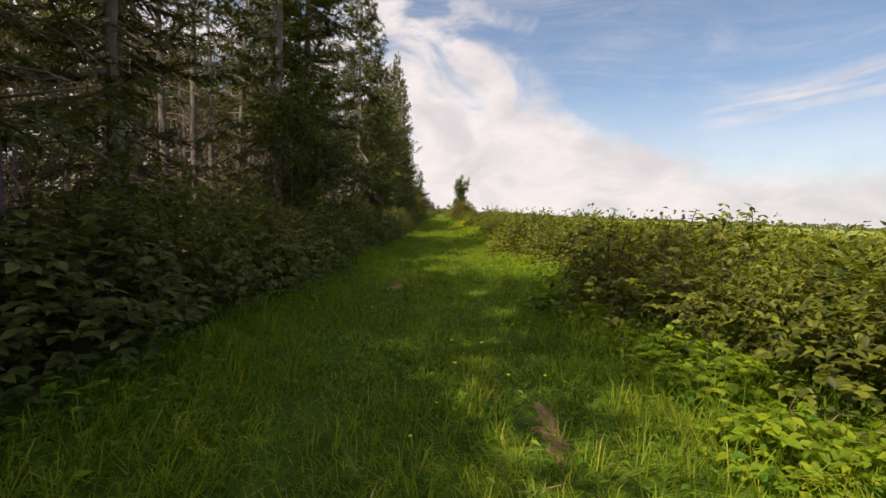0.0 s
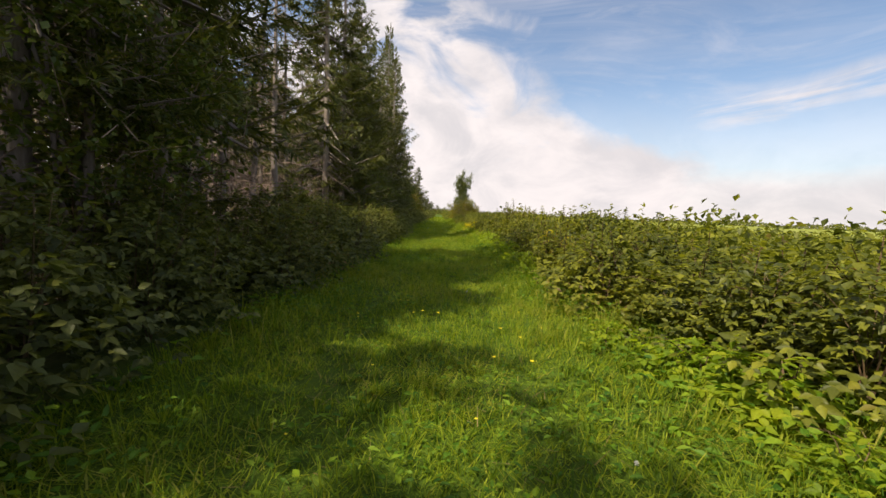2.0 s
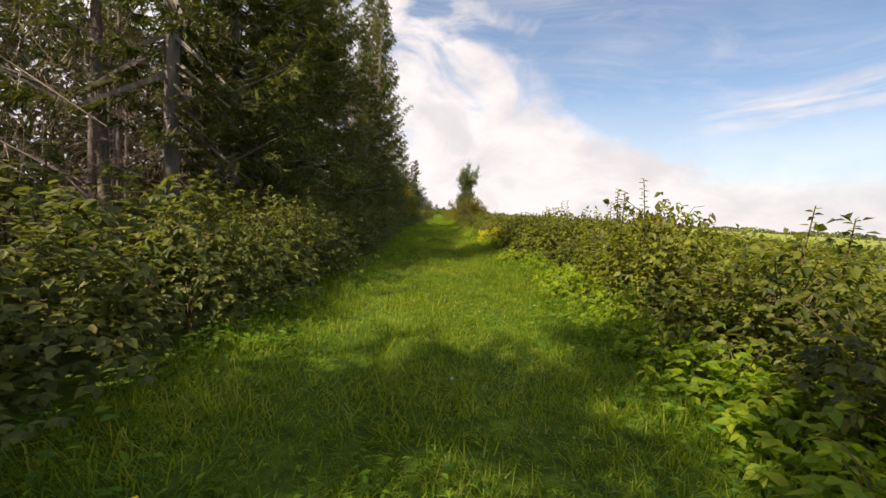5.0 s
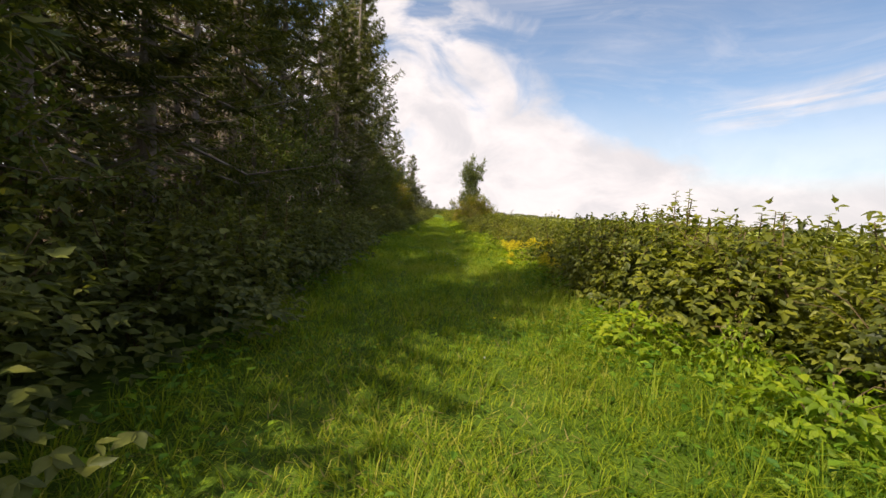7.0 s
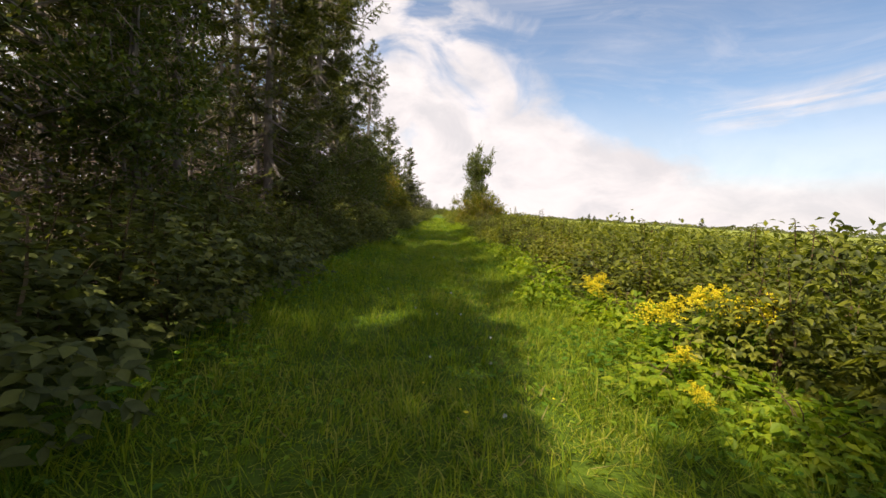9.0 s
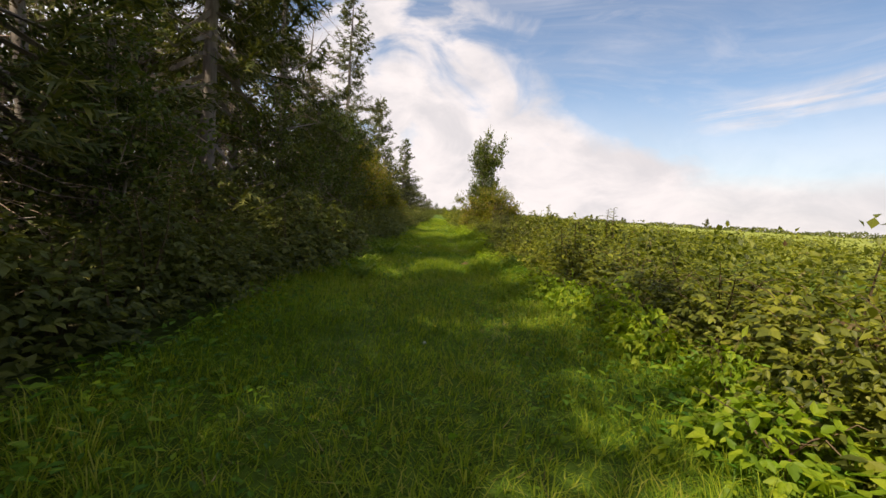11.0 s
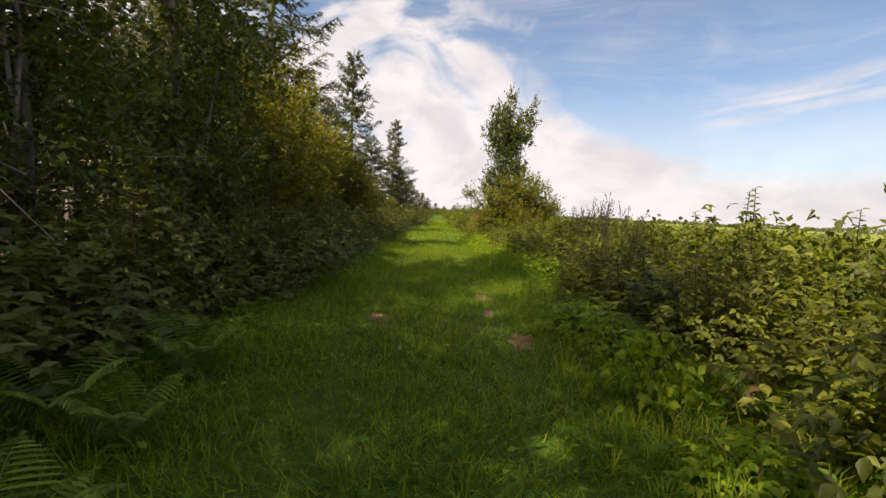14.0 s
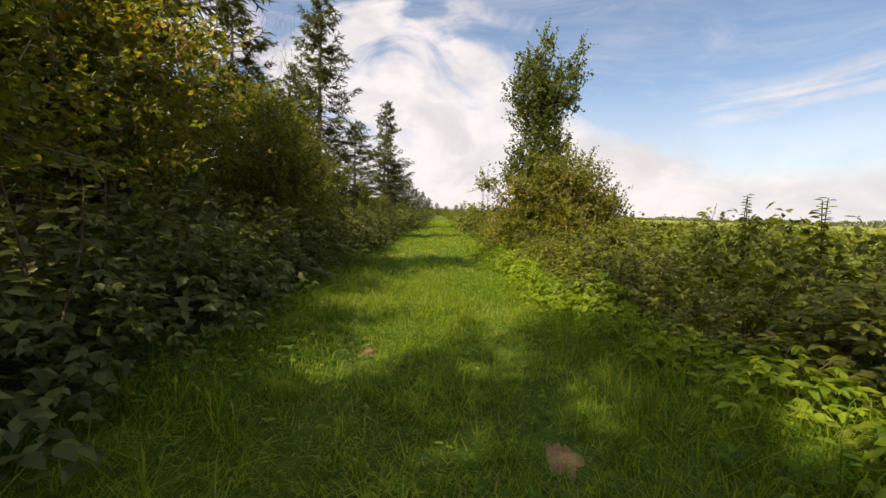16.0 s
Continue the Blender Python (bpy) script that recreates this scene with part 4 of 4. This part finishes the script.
# ---- distance ----
def build_distance():
    far = spruce(150, 7.4, 0.5, 2.0, "far-off dark spruce standing alone on the open field", "far spruces on the field", 0.4, 0.5, 0, 1.0, 0.12, 0.3)
    for k, (x, y, s) in enumerate(((183, 331, 1.0), (128, 400, 0.9), (134, 404, 0.75), (122, 398, 0.6), (158, 410, 0.8), (162, 414, 0.7), (60, 420, 0.6), (250, 380, 0.6))):
        m = at_ground(x, y, 50 * k, 1.3 * s, s)
        if k:
            copy_at(far, m)
        else:
            far.matrix_basis = m
    r = np.random.default_rng(3)
    g = Geo()
    n = 15000
    a = r.uniform(-0.15, 1.25, n)
    dist = r.uniform(560, 640, n)
    top = 3.2 + 2.2 * wave(a * 40, a * 17) + 1.6 * wave(a * 160, a * 90)
    z = r.random(n) * np.clip(top, 1.0, 8)
    p = np.stack((np.sin(a) * dist, np.cos(a) * dist, z), 1)
    d = r.normal(0, 1, (n, 3)) + np.array((0, 0, 0.6))
    leaves(g, p, d, r.normal(0, 1, (n, 3)) + np.array((0, -0.6, 0.5)), r.uniform(1.2, 2.6, n), r.uniform(0.8, 1.6, n), lite=True)
    tagged(part("far_woods", g, NEEDLE), "low dark line of distant woods beyond the field", "woods", kind="stuff")


build_distance()


# ---- ferns, flowers and stalks ----
def fern(seed, label="bright green fern with arching fronds beside the track"):
    r = np.random.default_rng(seed)
    ob = tagged(new("fern"), label, "fern", "ferns beside the track")
    for i in range(8):
        a, l = i * 0.785 + r.uniform(-0.3, 0.3), r.uniform(0.38, 0.6)
        t = np.linspace(0, 1, 22)
        h = np.array((math.cos(a), math.sin(a), 0))
        lat = np.array((-h[1], h[0], 0))
        q = h * (l * (0.45 * t + 0.2 * t ** 2))[:, None] + np.array((0, 0, 1.0)) * (l * (1.45 * t - 0.75 * t ** 2))[:, None]
        g = tube(Geo(), q[::3], np.linspace(0.004, 0.001, 8), 3)
        p, d, ln = [], [], []
        for k in range(3, 22):
            w = l * 0.30 * math.sin(math.pi * min(1, (t[k] * 0.93 + 0.12))) + 0.012
            for sg in (-1, 1):
                p.append(q[k]), d.append(lat * sg + h * 0.35 + np.array((0, 0, -0.12))), ln.append(w)
        p, d, ln = np.array(p), np.array(d), np.array(ln)
        leaves(g, p, d, np.tile((0, 0, 1.0), (len(p), 1)), ln, np.full(len(p), l * 0.05), 0.1, 0.12)
        part("frond", g, FERN, ob)
    return ob


def goldenrod(seed):
    r = np.random.default_rng(seed)
    ob = tagged(new("goldenrod"), "goldenrod clump with plumes of small yellow flowers", "wildflower", "goldenrod beside the track")
    for i in range(7):
        a, o, h = r.uniform(0, 6.28), r.uniform(0.02, 0.13), r.uniform(0.55, 0.72)
        base = np.array((math.cos(a) * o * 0.4, math.sin(a) * o * 0.4, -0.03))
        top = np.array((math.cos(a) * o, math.sin(a) * o, h))
        st = part("stem", tube(Geo(), np.stack((base, (base + top) / 2 + r.normal(0, 0.01, 3), top)), (0.004, 0.003, 0.002), 4), WEED, ob)
        n = 26
        u = r.uniform(0.15, 0.95, n)
        ang = r.uniform(0, 6.28, n)
        part("leaves", leaves(Geo(), base + (top - base) * u[:, None], np.stack((np.cos(ang), np.sin(ang), np.full(n, 0.3)), 1), np.tile((0, 0, 1.0), (n, 1)), r.uniform(0.05, 0.09, n), 0.015), WEED, st, kind="stuff")
        g = Geo()
        for k in range(9):
            b = top + np.array((0, 0, -0.02 * k))
            a2 = r.uniform(0, 6.28)
            w = np.array((math.cos(a2), math.sin(a2), 0.35)) * (0.03 + 0.011 * k)
            m = 26
            u = r.random(m)
            p = b + w * 1.5 * u[:, None] + np.array((0, 0, -0.05)) * (u ** 2)[:, None] + r.normal(0, 0.004, (m, 3))
            leaves(g, p, r.normal(0, 1, (m, 3)) + np.array((0, 0, 0.8)), r.normal(0, 1, (m, 3)), 0.012, 0.010, lite=True)
        part("plume", g, GOLD, st, "golden yellow flower plume", kind="stuff")
    return ob


def buttercup(seed):
    r = np.random.default_rng(seed)
    ob = tagged(new("buttercup"), "small yellow buttercup flower on a thin stem in the grass", "wildflower", "buttercups in the track")
    h = 0.15
    part("stem", tube(Geo(), ((0, 0, -0.02), (0.006, 0.004, h * 0.6), (0.0, 0.01, h)), (0.0016, 0.0013, 0.001), 3), WEED, ob)
    ang = np.arange(5) * 1.257
    p = np.tile((0.0, 0.01, h), (5, 1))
    g = leaves(Geo(), p, np.stack((np.cos(ang), np.sin(ang), np.full(5, 0.45)), 1), np.tile((0, 0, 1.0), (5, 1)), 0.013, 0.013, 0.1, -0.1)
    part("flower", g, GOLD, ob, "five yellow petals")
    return ob


def clover(seed):
    r = np.random.default_rng(seed)
    ob = tagged(new("clover_flower"), "small white clover flower head on a short stem in the grass", "wildflower", "clover in the track")
    part("stem", tube(Geo(), ((0, 0, -0.02), (0.004, 0.0, 0.06), (0.0, 0.004, 0.12)), (0.0016, 0.0013, 0.001), 3), WEED, ob)
    n = 34
    d = unit(r.normal(0, 1, (n, 3)) + np.array((0, 0, 0.4)))
    part("flower_head", leaves(Geo(), np.tile((0.0, 0.004, 0.125), (n, 1)), d, r.normal(0, 1, (n, 3)), 0.011, 0.005, lite=True), WHITE, ob, "white flower head", kind="stuff")
    return ob


def stalk(seed, label="tall feathery seed stalk rising above the bushes"):
    r = np.random.default_rng(seed)
    ob = tagged(new("seed_stalk"), label, "weed", "seed stalks over the brambles")
    top = np.array((r.uniform(-0.22, 0.22), r.uniform(-0.1, 0.1), 1.3))
    mid = np.array((top[0] * 0.3, 0.0, 0.7))
    part("stem", tube(Geo(), np.stack(((0, 0, -0.03), mid, top)), (0.0035, 0.0028, 0.0012), 4), SEED, ob)
    for i in range(7):
        u = 0.15 + 0.1 * i
        foot = mid + (top - mid) * u
        a = i * 2.4 + r.uniform(-0.4, 0.4)
        tip = foot + np.array((math.cos(a) * 0.10, math.sin(a) * 0.10, 0.22)) * (1.25 - u) * r.uniform(0.8, 1.2)
        twig = part("side_twig", tube(Geo(), np.stack((foot, (foot + tip) / 2 + np.array((0, 0, 0.015)), tip)), (0.0016, 0.0013, 0.0007), 3), SEED, ob)
        n = 16
        q = foot + (tip - foot) * r.uniform(0.2, 1.0, n)[:, None]
        part("seeds", leaves(Geo(), q, unit(tip - foot) + r.normal(0, 0.45, (n, 3)), r.normal(0, 1, (n, 3)), r.uniform(0.015, 0.032, n), 0.005, lite=True), SEED, twig, kind="stuff")
    n = 40
    u = r.random(n) ** 0.7
    ang = r.uniform(0, 6.28, n)
    d = np.stack((np.cos(ang) * 0.6, np.sin(ang) * 0.6, np.full(n, 1.0)), 1)
    part("seed_head", leaves(Geo(), mid + (top - mid) * (0.35 + 0.65 * u)[:, None], d, r.normal(0, 1, (n, 3)), r.uniform(0.02, 0.045, n) * (1.2 - 0.7 * u), 0.005, lite=True), SEED, ob, "feathery brownish seed head", kind="stuff")
    return ob


def build_small_plants():
    r = np.random.default_rng(77)

    def spread(make, seeds, places):
        protos = [make(s) for s in seeds]
        for k, (x, y, s) in enumerate(places):
            i = k % len(protos)
            m = at_ground(x, y, r.uniform(0, 360), s, s * r.uniform(0.9, 1.1))
            if k < len(protos):
                protos[i].matrix_basis = m
            else:
                copy_at(protos[i], m)

    spread(fern, (1, 2), ((-1.1, 39.4, 0.85), (-1.05, 38.6, 0.75), (-1.05, 42.0, 0.85), (-1.45, 41.7, 0.95), (-1.4, 43.6, 0.85), (-1.6, 42.9, 0.9), (-1.3, 40.4, 0.8), (-1.25, 42.8, 0.7),
                          (1.38, 44.85, 0.8), (1.45, 44.4, 0.8), (1.73, 43.1, 0.75), (1.6, 44.1, 0.75), (2.0, 51.9, 0.8), (1.8, 52.3, 0.65), (1.45, 40.6, 0.8), (1.7, 41.1, 0.9)))
    spread(goldenrod, (1, 2), ((1.62, 29.4, 0.95), (1.95, 29.5, 1.0), (2.2, 29.3, 1.05), (1.42, 28.8, 0.5), (1.6, 30.8, 0.75), (1.85, 31.2, 0.7), (1.35, 28.5, 0.4), (2.25, 14.8, 1.15), (2.75, 15.5, 1.25), (2.4, 14.1, 0.95), (1.6, 26.8, 0.8)))
    spread(stalk, (1, 2, 3), [(r.uniform(1.75, 2.45), r.uniform(46.1, 47.0), r.uniform(0.8, 1.0)) for _ in range(22)] + [(3.0, 56.0, 0.9), (4.4, 54.2, 1.0)])
    spread(clover, (1, 2), [(r.uniform(-0.6, 0.5), r.uniform(27.8, 32), r.uniform(0.8, 1.3)) for _ in range(9)] + [(r.uniform(-0.9, 0.9), r.uniform(6, 50), r.uniform(0.8, 1.2)) for _ in range(14)])
    spread(buttercup, (1, 2), [(r.uniform(-0.75, 0.9), r.uniform(1.6, 10.5), r.uniform(0.8, 1.4)) for _ in range(42)] + [(r.uniform(-0.9, 0.9), r.uniform(10.5, 50), r.uniform(0.8, 1.3)) for _ in range(26)])


build_small_plants()
